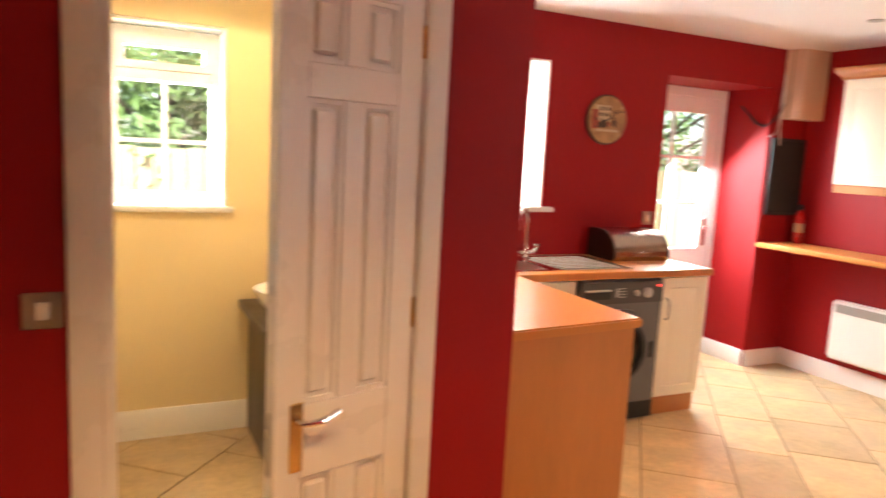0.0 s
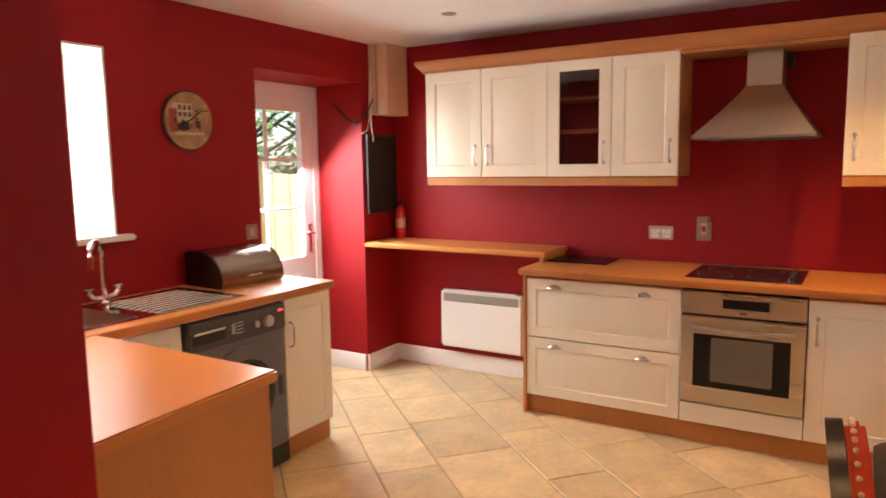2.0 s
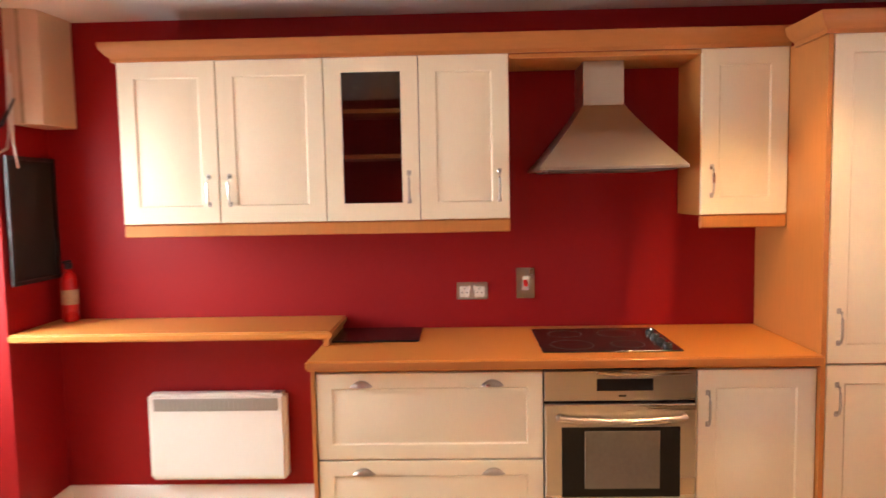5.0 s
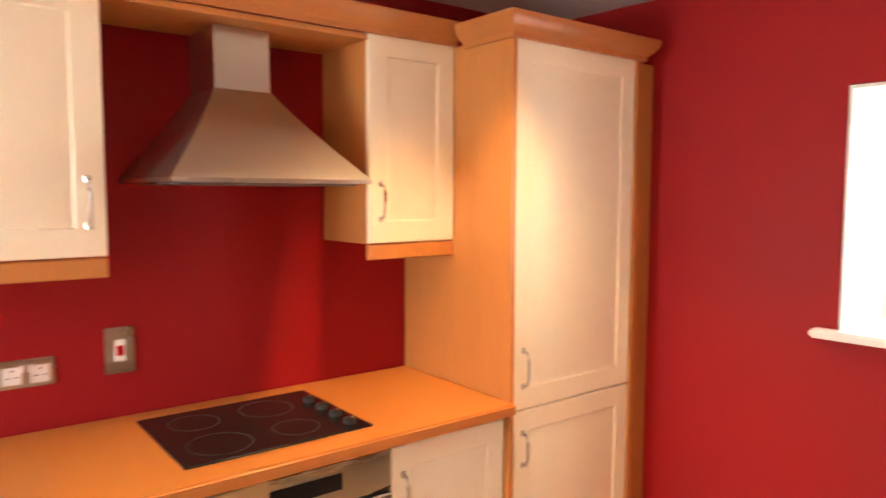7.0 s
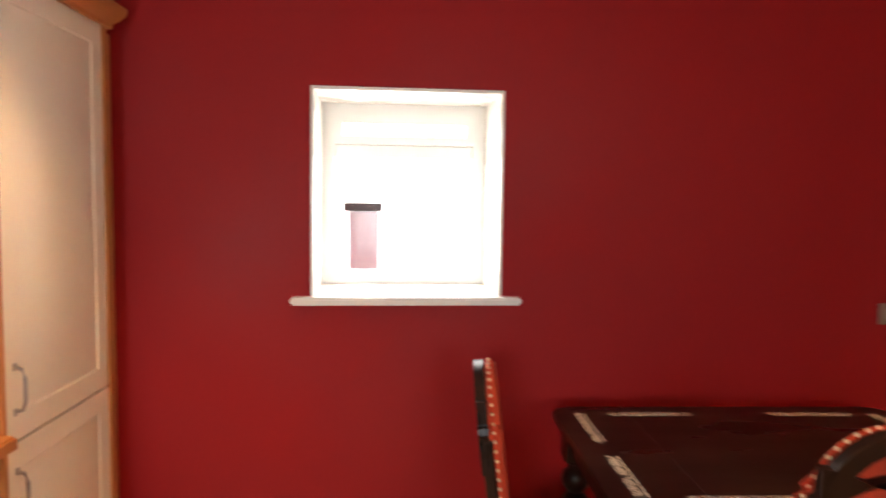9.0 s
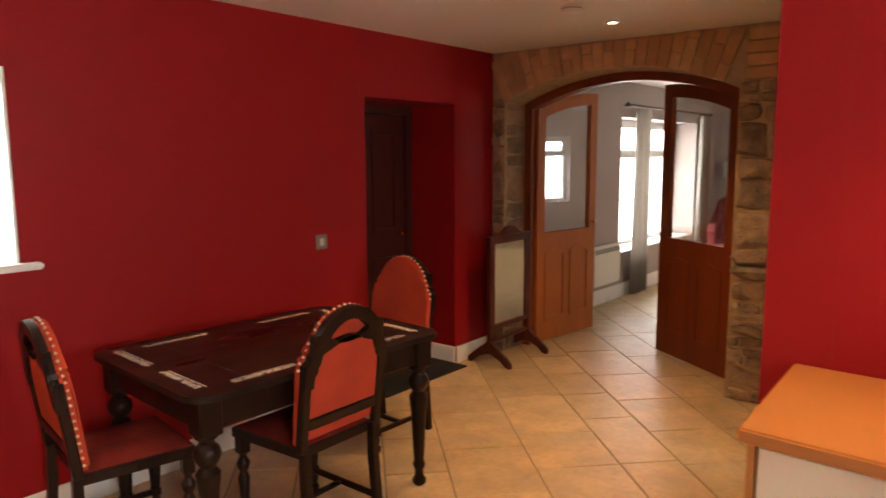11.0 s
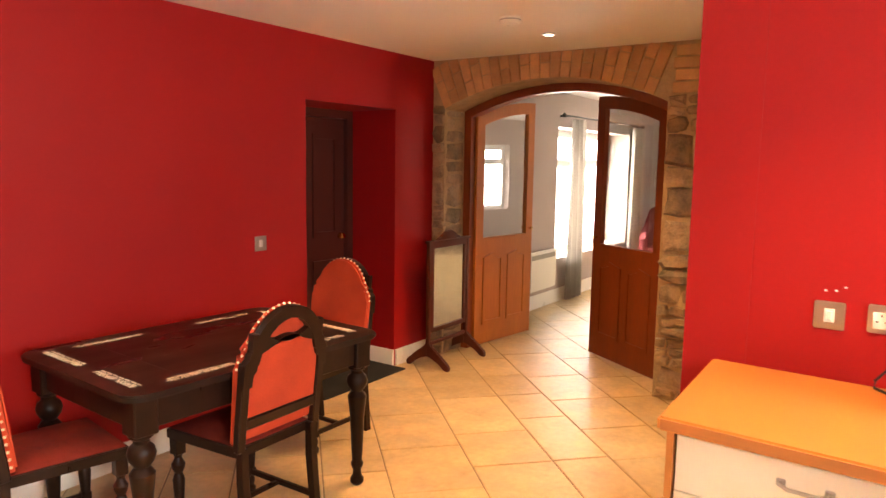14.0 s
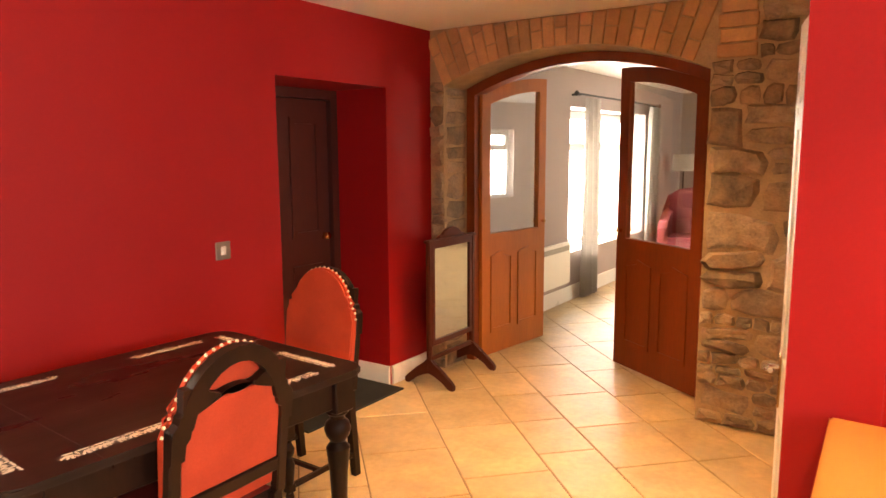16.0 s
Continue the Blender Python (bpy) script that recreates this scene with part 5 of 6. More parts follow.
# ---- dining chairs ----
def chair_outline(w, z0, h):
    """Half-round crested back: square shoulders with a small cusp, then an arch."""
    pts = [(-w, z0), (w, z0), (w, h - 0.235), (w - 0.004, h - 0.20), (w - 0.022, h - 0.185), (w - 0.026, h - 0.165)]
    a0 = 14
    for i in range(13):
        a = radians(a0 + (180 - 2 * a0) * i / 12)
        pts.append(((w - 0.034) * math.cos(a) / math.cos(radians(a0)), h - 0.16 + 0.16 * (math.sin(a) - math.sin(radians(a0))) / (1 - math.sin(radians(a0)))))
    pts += [(-(w - 0.026), h - 0.165), (-(w - 0.022), h - 0.185), (-(w - 0.004), h - 0.20), (-w, h - 0.235)]
    return pts


def make_chair(label):
    """Chair that faces +y, its back at -y; origin on the floor under the seat's middle."""
    t = thing("dining_chair", (0, 0, 0), label, "chair", "upholstered chairs round the table")
    H = 1.01
    tilt = Matrix.Translation((0, -0.215, 0.45)) @ Matrix.Rotation(radians(7), 4, "X") @ Matrix.Translation((0, 0.215, -0.45))
    # back frame: posts, rails, pierced crest
    for sx in (-1, 1):
        bm = box(sx * 0.205 - 0.02, sx * 0.205 + 0.02, -0.232, -0.196, 0.44, H - 0.2, 0.005)
        bm.transform(tilt)
        part("back_post", bm, DARKWOOD, t, local=True)
    crest_o = chair_outline(0.226, H - 0.30, H)
    crest_i = [(x * 0.80, z - 0.050 if z > H - 0.25 else z + 0.002) for x, z in crest_o]
    bm = bmesh.new()
    rows = [[bm.verts.new((x, y, z)) for x, z in o[1:] + o[:1]] for o, y in ((crest_o, -0.238), (crest_o, -0.206), (crest_i, -0.206), (crest_i, -0.238))]
    for a, b in zip(rows, rows[1:] + rows[:1]):
        for i in range(len(a) - 1):
            bm.faces.new((a[i], a[i + 1], b[i + 1], b[i]))
    bm.transform(tilt)
    part("crest", bm, DARKWOOD, t, "dark arched crest rail", local=True)
    wave = [(-0.19 + 0.38 * i / 16, H - 0.155 + 0.022 * math.cos(math.pi * (-1 + 2 * i / 16)) + (0.012 if 5 < i < 11 else 0)) for i in range(17)]
    wave2 = [(0.19 - 0.38 * i / 16, H - 0.115 - 0.030 * math.cos(math.pi * (-1 + 2 * i / 16))) for i in range(17)]
    bm = prism(wave + wave2, "y", -0.236, -0.2075)
    bm.transform(tilt)
    part("crest_bar", bm, DARKWOOD, t, "dark scrolled bar under the pierced crest", local=True)
    bm = box(-0.186, 0.186, -0.230, -0.200, 0.53, 0.575, 0.004)
    bm.transform(tilt)
    part("back_rail", bm, DARKWOOD, t, local=True)
    # upholstery: pad in front, panel behind
    bm = prism(chair_outline(0.222, 0.47, H - 0.004), "y", -0.2045, -0.168, bevel=0.010)
    bm.transform(tilt)
    pad = part("back_pad", bm, VELVET, t, "worn orange-red velvet back pad", local=True)
    bm = box(-0.184, 0.184, -0.224, -0.2055, 0.577, H - 0.148, 0.004)
    bm.transform(tilt)
    part("back_panel", bm, VELVET, t, "worn orange-red velvet back panel", local=True)
    # brass nails along the edge of the pad, their highlights put into the colour
    out = chair_outline(0.2235, 0.49, H - 0.002)[1:]
    line, acc = [], 0.0
    for (xa, za), (xb, zb) in zip(out, out[1:]):
        d = math.hypot(xb - xa, zb - za)
        while acc <= d:
            line.append((xa + (xb - xa) * acc / d, za + (zb - za) * acc / d))
            acc += 0.029
        acc -= d
    bm = bmesh.new()
    for x, z in line:
        bmesh.ops.create_icosphere(bm, subdivisions=1, radius=0.0066, matrix=Matrix.Translation((x, -0.190, z)))
    bm.transform(tilt)
    part("nail_heads", bm, NAIL, pad, "row of bright upholstery nails", local=True)
    # seat
    bm = prism([(-0.20, -0.20), (0.20, -0.20), (0.225, 0.215), (-0.225, 0.215)], "z", 0.405, 0.45, bevel=0.004)
    part("seat_rail", bm, DARKWOOD, t, local=True)
    bm = bmesh.new()
    n = 10
    grid = [[bm.verts.new(((-0.195 - 0.02 * j / n) * (1 - 2 * i / n), -0.195 + 0.405 * j / n, 0.452 + 0.032 * (1 - (1 - 2 * i / n) ** 4) * (1 - (1 - 2 * j / n) ** 4))) for i in range(n + 1)] for j in range(n + 1)]
    for j in range(n):
        for i in range(n):
            bm.faces.new((grid[j][i], grid[j][i + 1], grid[j + 1][i + 1], grid[j + 1][i]))
    edge = [grid[0][i] for i in range(n + 1)] + [grid[j][n] for j in range(1, n + 1)] + [grid[n][i] for i in range(n - 1, -1, -1)] + [grid[j][0] for j in range(n - 1, 0, -1)]
    low = [bm.verts.new((v.co.x * 1.0, v.co.y, 0.449)) for v in edge]
    for i in range(len(edge)):
        j = (i + 1) % len(edge)
        bm.faces.new((edge[i], edge[j], low[j], low[i]))
    bm.faces.new(low)
    part("seat", bm, SEATVELVET, t, "worn dark red velvet seat", local=True)
    # legs and stretchers
    fl = [(0.016, 0), (0.024, 0.012), (0.025, 0.03), (0.015, 0.045), (0.019, 0.06), (0.020, 0.075), (0.014, 0.09), (0.020, 0.13), (0.026, 0.22), (0.016, 0.25), (0.026, 0.27), (0.029, 0.29), (0.018, 0.31), (0.015, 0.32), (0.024, 0.34)]
    for sx in (-1, 1):
        bm = lathe(fl, 14, (sx * 0.195, 0.185, 0))
        box(sx * 0.195 - 0.024, sx * 0.195 + 0.024, 0.161, 0.209, 0.335, 0.4045, 0.003, bm=bm)
        box(sx * 0.195 - 0.020, sx * 0.195 + 0.020, 0.165, 0.205, 0.092, 0.128, 0.003, bm=bm)
        part("leg", bm, DARKWOOD, t, local=True)
        side = [(-0.232, 0.45), (-0.196, 0.45), (-0.198, 0.30), (-0.225, 0.0), (-0.262, 0.0), (-0.235, 0.30)]
        part("leg", prism(side, "x", sx * 0.190 - 0.018, sx * 0.190 + 0.018, bevel=0.003), DARKWOOD, t, local=True)
        part("stretcher", box(sx * 0.193 - 0.011, sx * 0.193 + 0.011, -0.22, 0.17, 0.10, 0.124, 0.003), DARKWOOD, t, local=True)
    part("stretcher", box(-0.182, 0.182, -0.02, 0.004, 0.102, 0.122, 0.003), DARKWOOD, t, local=True)
    return t


# chair standing at the long side with its back to the room
chair = make_chair("dark oak chair with orange-red velvet back beside the table")
chair.matrix_basis = pose(2.255, 0.66, 0, 0, 0, 184)
end1 = copy_thing(chair, pose(2.88, 0.28, 0, 0, 0, 84))
tagged(end1, "dark oak chair with worn red velvet seat under the window")
end2 = copy_thing(chair, pose(1.40, 0.16, 0, 0, 0, -88))
tagged(end2, "dark oak chair with orange-red velvet back by the recess")

# ---- mirror fire screen ----
t = thing("fire_screen", (-0.30, -0.12, 0), "dark carved wooden cheval fire screen with a mirror panel", "fire screen", m=pose(-0.34, -0.185, 0, 0, 0, 183))
HW = 0.265
for sx in (-1, 1):
    bm = box(sx * HW - 0.018, sx * HW + 0.018, -0.016, 0.016, 0.14, 0.98, 0.006, seg=2)
    part("post", bm, SCREENWOOD, t, local=True)
    for sy in (-1, 1):
        foot = [(0, 0.20), (0, 0.09), (sy * 0.05, 0.075), (sy * 0.11, 0.045), (sy * 0.155, 0.012), (sy * 0.165, 0.0), (sy * 0.195, 0.0), (sy * 0.20, 0.03), (sy * 0.18, 0.055), (sy * 0.13, 0.09), (sy * 0.09, 0.13), (sy * 0.05, 0.15)]
        part("foot", prism(foot, "x", sx * HW - 0.017, sx * HW + 0.017, bevel=0.004), SCREENWOOD, t, "carved scroll foot", local=True)
part("mirror_frame", frame_ring(rect(-HW + 0.019, HW - 0.019, 0.27, 0.965), rect(-HW + 0.05, HW - 0.05, 0.305, 0.925), "y", -0.014, 0.014), SCREENWOOD, t, local=True)
part("mirror", box(-HW + 0.05, HW - 0.05, -0.004, 0.004, 0.305, 0.925), MIRROR, t, "aged mirror panel", local=True)
part("backing", box(-HW + 0.045, HW - 0.045, 0.0045, 0.010, 0.30, 0.93), SCREENWOOD, t, local=True)
part("top_rail", box(-HW - 0.03, HW + 0.03, -0.024, 0.024, 0.966, 0.985, 0.005, seg=2), SCREENWOOD, t, local=True)
crest = [(-0.17, 0.985), (0.17, 0.985), (0.15, 1.00), (0.11, 1.005), (0.085, 1.03), (0.045, 1.045), (0.0, 1.055), (-0.045, 1.045), (-0.085, 1.03), (-0.11, 1.005), (-0.15, 1.00)]
part("crest", prism(crest, "y", -0.012, 0.012, bevel=0.003), SCREENWOOD, t, "carved crest", local=True)
part("stretcher", box(-HW + 0.018, HW - 0.018, -0.012, 0.012, 0.17, 0.20, 0.004), SCREENWOOD, t, local=True)

m_ = part("door_mat", skewed(box(0.52, 1.40, -0.46, 0.14, 0.0005, 0.012, 0.004)), BOARD)
tagged(m_, "black rubber door mat in front of the recessed door", "mat")

# ---- living room things ----
def curtain(name, u0, u1, v, z0, z1, folds, label):
    t = thing(name, (0, 0, 0), label, "curtain", "living room curtains", m=SKEW @ pose((u0 + u1) / 2, v, z0))
    bm = bmesh.new()
    n, rows = folds * 8, []
    for j, f in enumerate([0, 0.25, 0.6, 0.9, 1.0]):
        pinch = 1.0 - 0.22 * f
        rows.append([bm.verts.new(((u0 - u1) / 2 * pinch + (u1 - u0) * pinch * i / n, 0.028 * math.sin(2 * math.pi * folds * i / n + 0.3 * j) + 0.008 * math.sin(9 * i), (z1 - z0) * f)) for i in range(n + 1)])
    for a, b in zip(rows, rows[1:]):
        for i in range(n):
            bm.faces.new((a[i], a[i + 1], b[i + 1], b[i]))
    bmesh.ops.solidify(bm, geom=bm.faces[:], thickness=0.004)
    part("fabric", bm, CURTAIN, t, local=True)


curtain("curtain", -3.14, -2.74, LS + 0.10, 0.02, 2.09, 5, "long grey satin curtain beside the window")
curtain("curtain", -5.2, -4.78, LS + 0.10, 0.02, 2.09, 5, "long grey satin curtain beside the window")
t = thing("curtain_pole", (0, 0, 0), "dark metal curtain pole above the window", "curtain pole", m=SKEW @ pose(-3.85, LS + 0.10, 2.12))
part("pole", tube([(-1.32, 0, 0), (1.32, 0, 0)], 0.011, 10), BLACK, t, local=True)
for sx in (-1, 1):
    part("finial", lathe([(0.012, 0), (0.024, 0.02), (0.026, 0.03), (0.01, 0.05)], 12, (sx * 1.33, 0, -0.025)), BLACK, t, local=True)
    part("bracket", box(sx * 1.22 - 0.008, sx * 1.22 + 0.008, -0.10, 0.0, -0.014, 0.006), BLACK, t, local=True)
t = thing("convector_heater", (0, 0, 0), "white panel heater on the living room wall", "heater", m=SKEW @ pose(-2.15, LS + 0.002, 0.22))
part("casing", box(-0.32, 0.32, 0.015, 0.09, 0, 0.42, 0.014, seg=2), HEATER, t, local=True)
part("grille", box(-0.29, 0.29, 0.086, 0.094, 0.345, 0.395, 0.002), GRILLE, t, "grey grille", local=True)
part("bracket", box(-0.2, 0.2, 0.0, 0.016, 0.1, 0.3), HEATER, t, local=True)

t = thing("armchair", (0, 0, 0), "pink velvet scroll-arm armchair with dark show wood", "armchair", m=SKEW @ pose(-5.15, 0.52, 0, 0, 0, -80))
bm = bmesh.new()
back = [(-0.42, 0.35), (0.42, 0.35), (0.44, 0.75), (0.38, 0.95), (0.24, 1.04), (0.0, 1.08), (-0.24, 1.04), (-0.38, 0.95), (-0.44, 0.75)]
part("backrest", prism(back, "y", -0.42, -0.26, bevel=0.05), PINK, t, local=True)
part("seat", box(-0.38, 0.38, -0.30, 0.36, 0.25, 0.46, 0.05, seg=3), PINK, t, local=True)
for sx in (-1, 1):
    arm = [(-0.30, 0.25), (0.34, 0.25), (0.36, 0.58), (0.30, 0.66), (0.20, 0.66), (0.0, 0.68), (-0.30, 0.80)]
    part("arm", prism(arm, "x", sx * 0.36 - 0.06, sx * 0.36 + 0.06, bevel=0.03), PINK, t, local=True)
    for y in (-0.3, 0.3):
        part("leg", lathe([(0.015, 0), (0.03, 0.06), (0.035, 0.25)], 12, (sx * 0.32, y, 0)), DARKWOOD, t, local=True)
t = thing("floor_lamp", (0, 0, 0), "floor lamp with a pleated cream shade", "lamp", m=SKEW @ pose(-5.85, 0.16, 0))
part("stand", lathe([(0.13, 0), (0.13, 0.02), (0.02, 0.04), (0.012, 0.1), (0.012, 1.28)], 16), DARKWOOD, t, local=True)
n = 40
bm = bmesh.new()
rows = [[bm.verts.new(((r + 0.004 * (i % 2)) * math.cos(2 * math.pi * i / n), (r + 0.004 * (i % 2)) * math.sin(2 * math.pi * i / n), z)) for i in range(n)] for r, z in ((0.16, 1.27), (0.145, 1.50))]
for i in range(n):
    bm.faces.new((rows[0][i], rows[0][(i + 1) % n], rows[1][(i + 1) % n], rows[1][i]))
bmesh.ops.solidify(bm, geom=bm.faces[:], thickness=0.003)
part("shade", bm, SHADE, t, local=True)

# ---- outside ----
rng = random.Random(11)
t = thing("garden_fence", (4.4, 7.6, -0.12), "pale timber board fence behind the back door", "fence")
for i in range(104):
    x = -1.0 + i * 0.155
    part("board", box(x, x + 0.145, 7.6 + 0.01 * (i % 2), 7.62 + 0.01 * (i % 2), -0.12, 1.42 + rng.uniform(-0.01, 0.01)), FENCE, t)
for i in range(8):
    part("post", box(-0.5 + 1.9 * i, -0.4 + 1.9 * i, 7.5, 7.6, -0.12, 1.6), FENCE, t)


def tree(x, y, h, r, n, seed, label):
    rng = random.Random(seed)
    t = thing("tree", (x, y, -0.12), label, "tree", "garden trees")
    bm = tube([(0, 0, 0), (0.05, 0.02, h * 0.3), (-0.04, 0.05, h * 0.55), (0.02, 0, h * 0.85)], 0.09, 8)
    for k in range(7):
        a, z = rng.uniform(0, 6.28), h * rng.uniform(0.3, 0.7)
        tube([(0, 0, z), (0.4 * r * math.cos(a), 0.4 * r * math.sin(a), z + 0.25), (0.8 * r * math.cos(a), 0.8 * r * math.sin(a), z + 0.6)], 0.03, 6, bm)
    part("trunk", bm, BARK, t, local=True)
    vs, fs = [], []
    lumps = [(rng.gauss(0, r * 0.45), rng.gauss(0, r * 0.45), h * rng.uniform(0.3, 1.0), rng.uniform(0.25, 0.5) * r) for _ in range(22)]
    for _ in range(n):
        cx, cy, cz, cr = rng.choice(lumps)
        d = Vector((rng.gauss(0, 1), rng.gauss(0, 1), rng.gauss(0, 1))).normalized() * cr * rng.uniform(0.6, 1)
        p = Vector((cx, cy, cz)) + d
        a = Vector((rng.gauss(0, 1), rng.gauss(0, 1), rng.gauss(0, 1))).normalized() * 0.07
        b = a.orthogonal().normalized() * 0.035
        i0 = len(vs)
        vs += [p - a, p + b, p + a, p - b]
        fs.append((i0, i0 + 1, i0 + 2, i0 + 3))
    me = bpy.data.meshes.new("crown")
    me.from_pydata(vs, [], fs)
    me.materials.append(LEAF)
    c = new("crown", me)
    c.parent = t
    tagged(c, "loose green foliage", kind="stuff")


tree(0.9, 9.0, 2.6, 1.5, 7000, 1, "leafy green garden tree beyond the fence")
tree(4.6, 9.8, 2.7, 1.6, 7000, 2, "leafy green garden tree beyond the fence")
tree(2.6, 10.6, 3.0, 1.7, 7000, 3, "leafy green garden tree beyond the fence")
for k, tx_ in enumerate((7.2, 9.4, 11.6, 13.4)):
    tree(tx_, 10.0 + 0.6 * (k % 2), 2.7 + 0.2 * (k % 3), 1.5, 2400, 4 + k, "leafy green garden tree beyond the fence")
# white yard wall close outside the south windows, its daylight given as glow
bd = part("backdrop", box(-11, 9, -1.80, -1.76, -0.12, 3.4), YARD_GLOW)
tagged(bd, "glowing white backdrop for the overexposed yard outside the windows", "backdrop", "", "structure")
t = thing("meter_box", (3.70, -1.72, 1.1), "pale blue-grey box with a dark lid on the yard wall", "meter box")
part("body", box(3.60, 3.78, -1.758, -1.70, 1.10, 1.45, 0.008), CARPAINT, t)
part("lid", box(3.58, 3.81, -1.758, -1.68, 1.452, 1.50, 0.006), BLACK, t, "dark lid")

# ---- pieces: stones, bricks, floor tiles ----
def stone_mesh(seed, k=8):
    """Rough flat-faced stone, one unit square, bulging along x."""
    rng = random.Random(seed)
    bm = bmesh.new()
    ring = []
    corner = [(-0.5, -0.5), (0.0, -0.5), (0.5, -0.5), (0.5, 0.0), (0.5, 0.5), (0.0, 0.5), (-0.5, 0.5), (-0.5, 0.0)]
    back, mid, front = [], [], []
    for y, z in corner:
        c = rng.uniform(0.78, 1.0) if abs(y) == abs(z) else 1.0
        jy, jz = rng.uniform(-0.07, 0.07), rng.uniform(-0.10, 0.10)
        y, z = y * c + jy, z * c + jz
        back.append(bm.verts.new((-0.6, y, z)))
        mid.append(bm.verts.new((rng.uniform(0.1, 0.35), y, z)))
        front.append(bm.verts.new((rng.uniform(0.45, 0.9), y * 0.78, z * 0.78)))
    n = len(corner)
    for a, b in ((back, mid), (mid, front)):
        for i in range(n):
            bm.faces.new((a[i], a[(i + 1) % n], b[(i + 1) % n], b[i]))
    cen = bm.verts.new((rng.uniform(0.7, 1.0), rng.uniform(-0.1, 0.1), rng.uniform(-0.1, 0.1)))
    for i in range(n):
        bm.faces.new((front[i], front[(i + 1) % n], cen))
    bmesh.ops.recalc_face_normals(bm, faces=bm.faces)
    me = bpy.data.meshes.new("stone")
    bm.to_mesh(me)
    bm.free()
    me.materials.append(STONE)
    smooth(me, 28)
    return me


STONES = [stone_mesh(100 + i) for i in range(24)]
rng = random.Random(21)


def lay_stones(v0, v1, z0, z1, blocked=None):
    """Random rubble in loose courses, with odd large stones."""
    z = z0
    while z < z1 - 0.03:
        h = rng.choice([0.05, 0.075, 0.11, 0.15, 0.21])
        h = min(h, z1 - z)
        v = v0
        while v < v1 - 0.02:
            w = min(rng.uniform(0.8, 2.4) * max(h, 0.075), v1 - v)
            if v1 - v - w < 0.06:
                w = v1 - v
            split = 2 if h > 0.12 and rng.random() < 0.45 else 1
            for s_ in range(split):
                hh = h / split
                zc = z + hh * (s_ + 0.5)
                if not (blocked and blocked(v, v + w, zc - hh / 2, zc + hh / 2)):
                    ob = new("stone", rng.choice(STONES))
                    ob.parent = arch_wall
                    ob.matrix_basis = SKEW @ Matrix.Translation((-0.014 + rng.uniform(-0.006, 0.006), v + w / 2, zc)) @ Matrix.Rotation(radians(rng.uniform(-8, 8)), 4, "X") @ Matrix.Diagonal((rng.uniform(0.026, 0.056), w - 0.003, hh - 0.004, 1))
            v += w
        z += h


lay_stones(0.0, V0, 0.0, 2.04)
lay_stones(V1, 2.80, 0.0, 2.04)
lay_stones(2.112, 2.80, 2.042, CEIL)
# jambs: stones turned into the opening
for side, vj in ((-1, V0), (1, V1)):
    z = 0.0
    while z < SPRING - 0.04:
        h = min(rng.choice([0.10, 0.14, 0.18]), SPRING - z)
        ob = new("stone", rng.choice(STONES))
        ob.parent = arch_wall
        ob.matrix_basis = SKEW @ Matrix.Translation((-0.155, vj, z + h / 2)) @ Matrix.Rotation(radians(90 * -side), 4, "Z") @ Matrix.Diagonal((0.012, 0.25, h - 0.012, 1))
        z += h

bm = box(-0.5, 0.5, -0.5, 0.5, -0.5, 0.5, 0.035)
brick_me = bpy.data.meshes.new("brick")
bm.to_mesh(brick_me)
bm.free()
brick_me.materials.append(BRICK)


def brick(m):
    ob = new("brick", brick_me)
    ob.parent = arch_wall
    ob.matrix_basis = SKEW @ m


A_END = math.asin(HALF / RAD)
a, i = -A_END - 0.17, 0
STEP = 0.078 / RAD
while a < A_END + 0.11:
    split = 0.215 if i % 2 else 0.11
    r0 = RAD + 0.004
    for ra, rb in ((r0, r0 + split - 0.008), (r0 + split, r0 + 0.33)):
        rm = (ra + rb) / 2
        v, z = VC + rm * math.sin(a), ZC + rm * math.cos(a)
        top_z = ZC + rb * math.cos(a)
        low_z = ZC + ra * math.cos(a)
        if top_z > CEIL - 0.004:
            rb = (CEIL - 0.006 - ZC) / math.cos(a)
            rm = (ra + rb) / 2
            v, z = VC + rm * math.sin(a), ZC + rm * math.cos(a)
        if rb - ra > 0.03 and -0.01 < v - 0.03 and v + (rb - ra) / 2 * abs(math.sin(a)) + 0.036 < (1.905 if z > 2.04 else 0.0):
            brick(Matrix.Translation((-0.035 + rng.uniform(-0.003, 0.003), v, z)) @ Matrix.Rotation(-a, 4, "X") @ Matrix.Diagonal((0.086, 0.0715, rb - ra, 1)))
    # soffit header
    if -A_END < a < A_END:
        rm = RAD + 0.05
        brick(Matrix.Translation((-0.19, VC + rm * math.sin(a), ZC + rm * math.cos(a))) @ Matrix.Rotation(-a, 4, "X") @ Matrix.Diagonal((0.195, 0.0715, 0.10, 1)))
    a += STEP
    i += 1
for j in range(4):
    brick(Matrix.Translation((-0.03, 2.005 + 0.004 * (j % 2), 2.085 + 0.078 * j)) @ Matrix.Diagonal((0.10, 0.20 - 0.02 * (j % 2), 0.068, 1)))

# iron scroll hook on the stone beside the washroom
t = thing("iron_scroll", (0, 0, 0), "row of small black iron scroll hooks on the stone wall", "wall hook", m=SKEW @ pose(0.03, 2.60, 0))
for z in (0.85, 1.12, 1.42, 1.62):
    part("scroll", tube([(0.0, 0.03, z), (0.01, 0.0, z + 0.03), (0.012, 0.03, z + 0.06), (0.012, 0.0, z + 0.10), (0.012, -0.02, z + 0.13)], 0.006, 6), BLACK, t, local=True)

# stone floor tiles of mixed sizes, laid on the diagonal
floor_ob = bpy.data.objects["floor"]
tile_meshes = {}


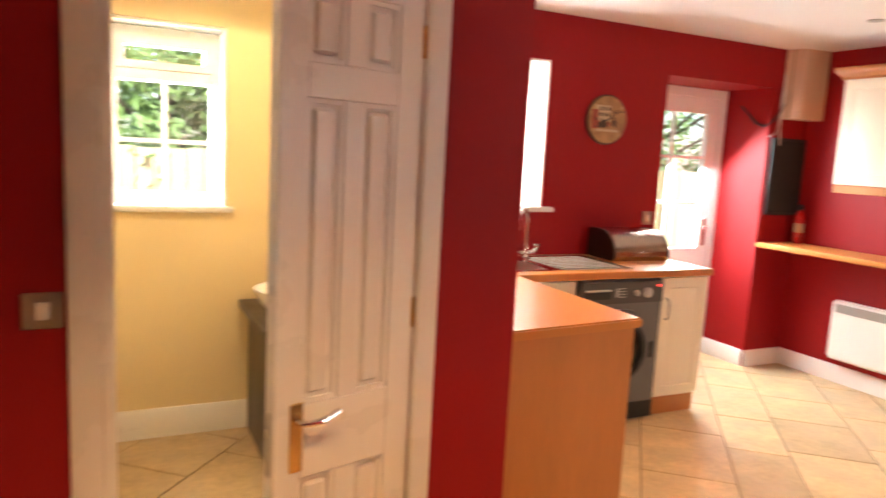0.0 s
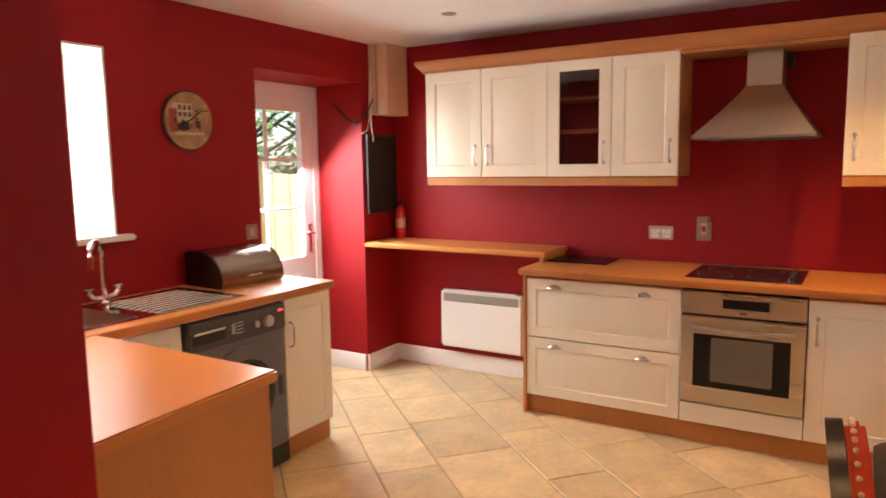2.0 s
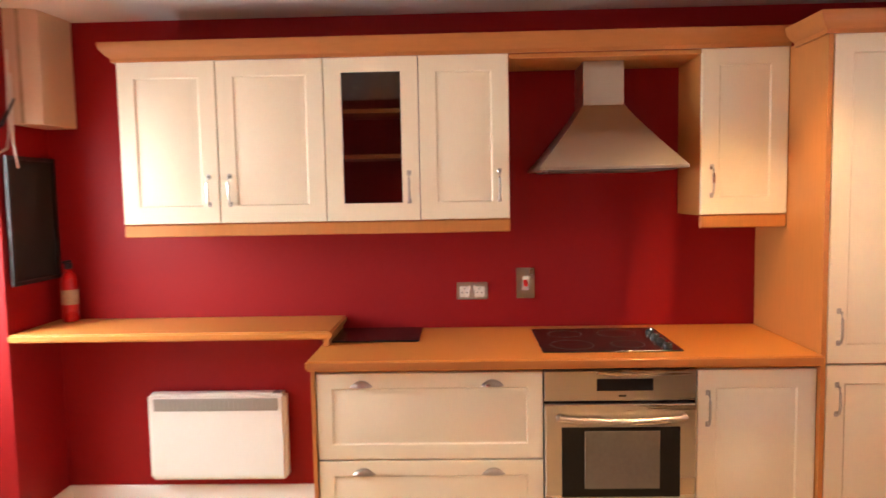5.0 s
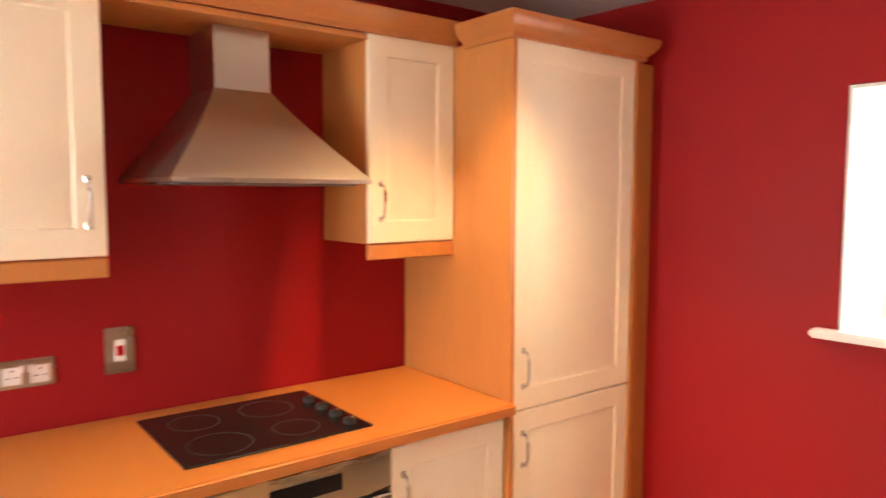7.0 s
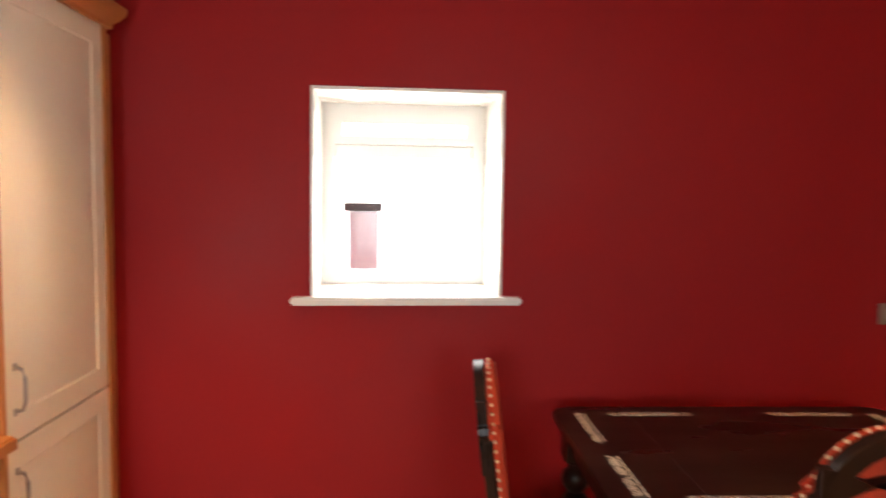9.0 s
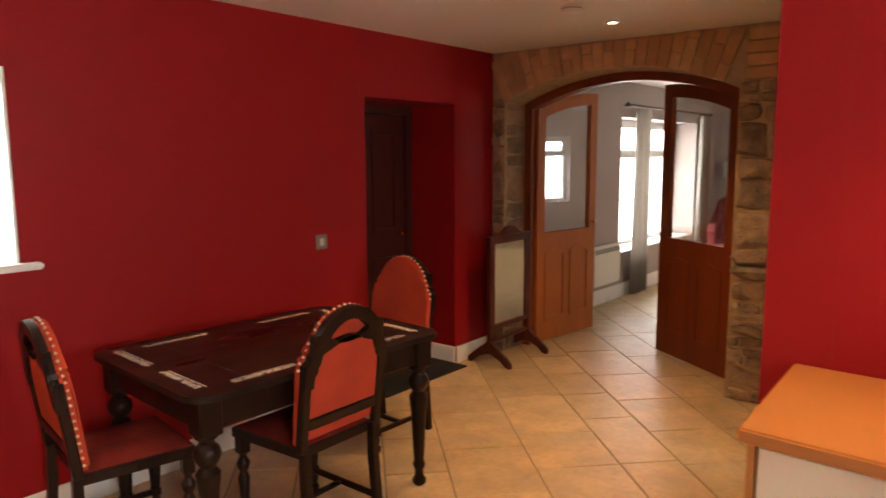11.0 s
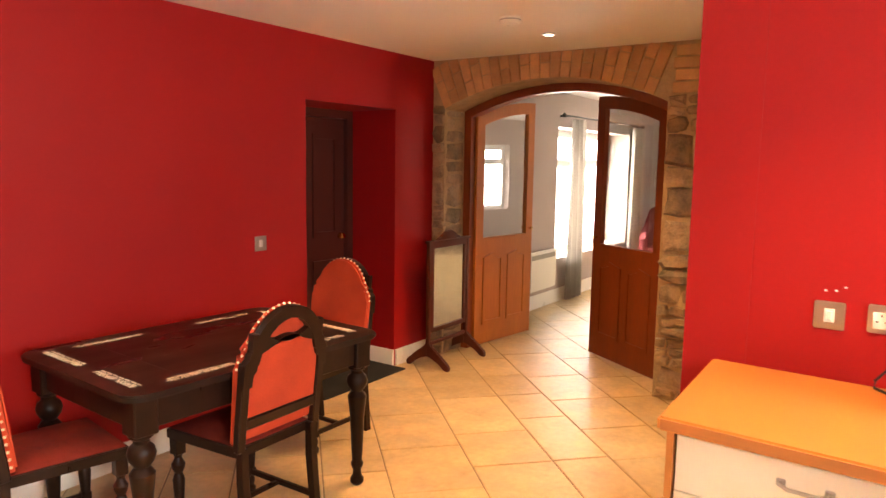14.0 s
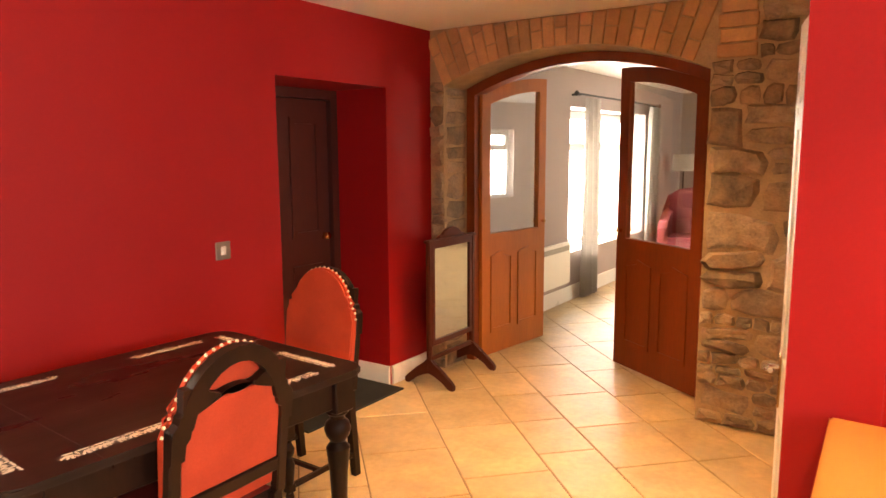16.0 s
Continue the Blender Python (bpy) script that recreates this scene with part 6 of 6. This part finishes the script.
def tile_mesh(w, h):
    key = (round(w, 3), round(h, 3))
    if key not in tile_meshes:
        bm = box(-w / 2, w / 2, -h / 2, h / 2, -0.008, 0.0)
        bmesh.ops.bevel(bm, geom=[e for e in bm.edges if all(v.co.z > -0.001 for v in e.verts)] + [e for e in bm.edges if abs(e.verts[0].co.z - e.verts[1].co.z) > 0.005], offset=0.0035, segments=1, affect="EDGES")
        me = bpy.data.meshes.new("tile")
        bm.to_mesh(me)
        bm.free()
        me.materials.append(TILE)
        tile_meshes[key] = me
    return tile_meshes[key]


ANG = radians(49)
ca, sa = math.cos(ANG), math.sin(ANG)
rng = random.Random(33)
JOINT = 0.007
rest_v, rest_f = [], []
q = -0.145 - 3 * 1.98
count = 0
row = 0
while q < 6.5:
    h = (0.443, 0.322, 0.44, 0.325, 0.45)[row % 5]
    p = {15: 1.27, 16: 0.907}.get(row, rng.uniform(0.0, 0.5)) - 12 * 0.62
    while p < 7.5:
        w = 0.62 if p < -0.6 else rng.choice([0.52, 0.62, 0.44, 0.52])
        cx, cy = (p + w / 2) * ca - (q + h / 2) * sa, (p + w / 2) * sa + (q + h / 2) * ca
        if -6.9 < cx < 5.4 and -1.0 < cy < 5.1:
            near = -0.9 < cx < 5.25 and -0.75 < cy < 4.6 and not (cx < 1.4 and cy > 2.55) and not (cx > 4.55 and cy < 2.6)
            if near and count < 295:
                ob = new("tile", tile_mesh(w - JOINT, h - JOINT))
                ob.parent = floor_ob
                ob.matrix_basis = Matrix.Translation((cx, cy, rng.uniform(-0.001, 0.0))) @ Matrix.Rotation(ANG + rng.choice((0, math.pi)), 4, "Z")
                count += 1
            else:
                i0 = len(rest_v)
                for z in (-0.008, -0.0005):
                    for dx, dy in ((-1, -1), (1, -1), (1, 1), (-1, 1)):
                        ex, ey = dx * (w - JOINT) / 2, dy * (h - JOINT) / 2
                        rest_v.append((cx + ex * ca - ey * sa, cy + ex * sa + ey * ca, z))
                rest_f += [tuple(i0 + k for k in f) for f in ((4, 5, 6, 7), (0, 1, 5, 4), (1, 2, 6, 5), (2, 3, 7, 6), (3, 0, 4, 7))]
        p += w
    q += h
    row += 1
me = bpy.data.meshes.new("tiles")
me.from_pydata(rest_v, [], rest_f)
me.materials.append(TILE)
ob = new("tiles", me)
ob.parent = floor_ob
tagged(ob, kind="stuff")
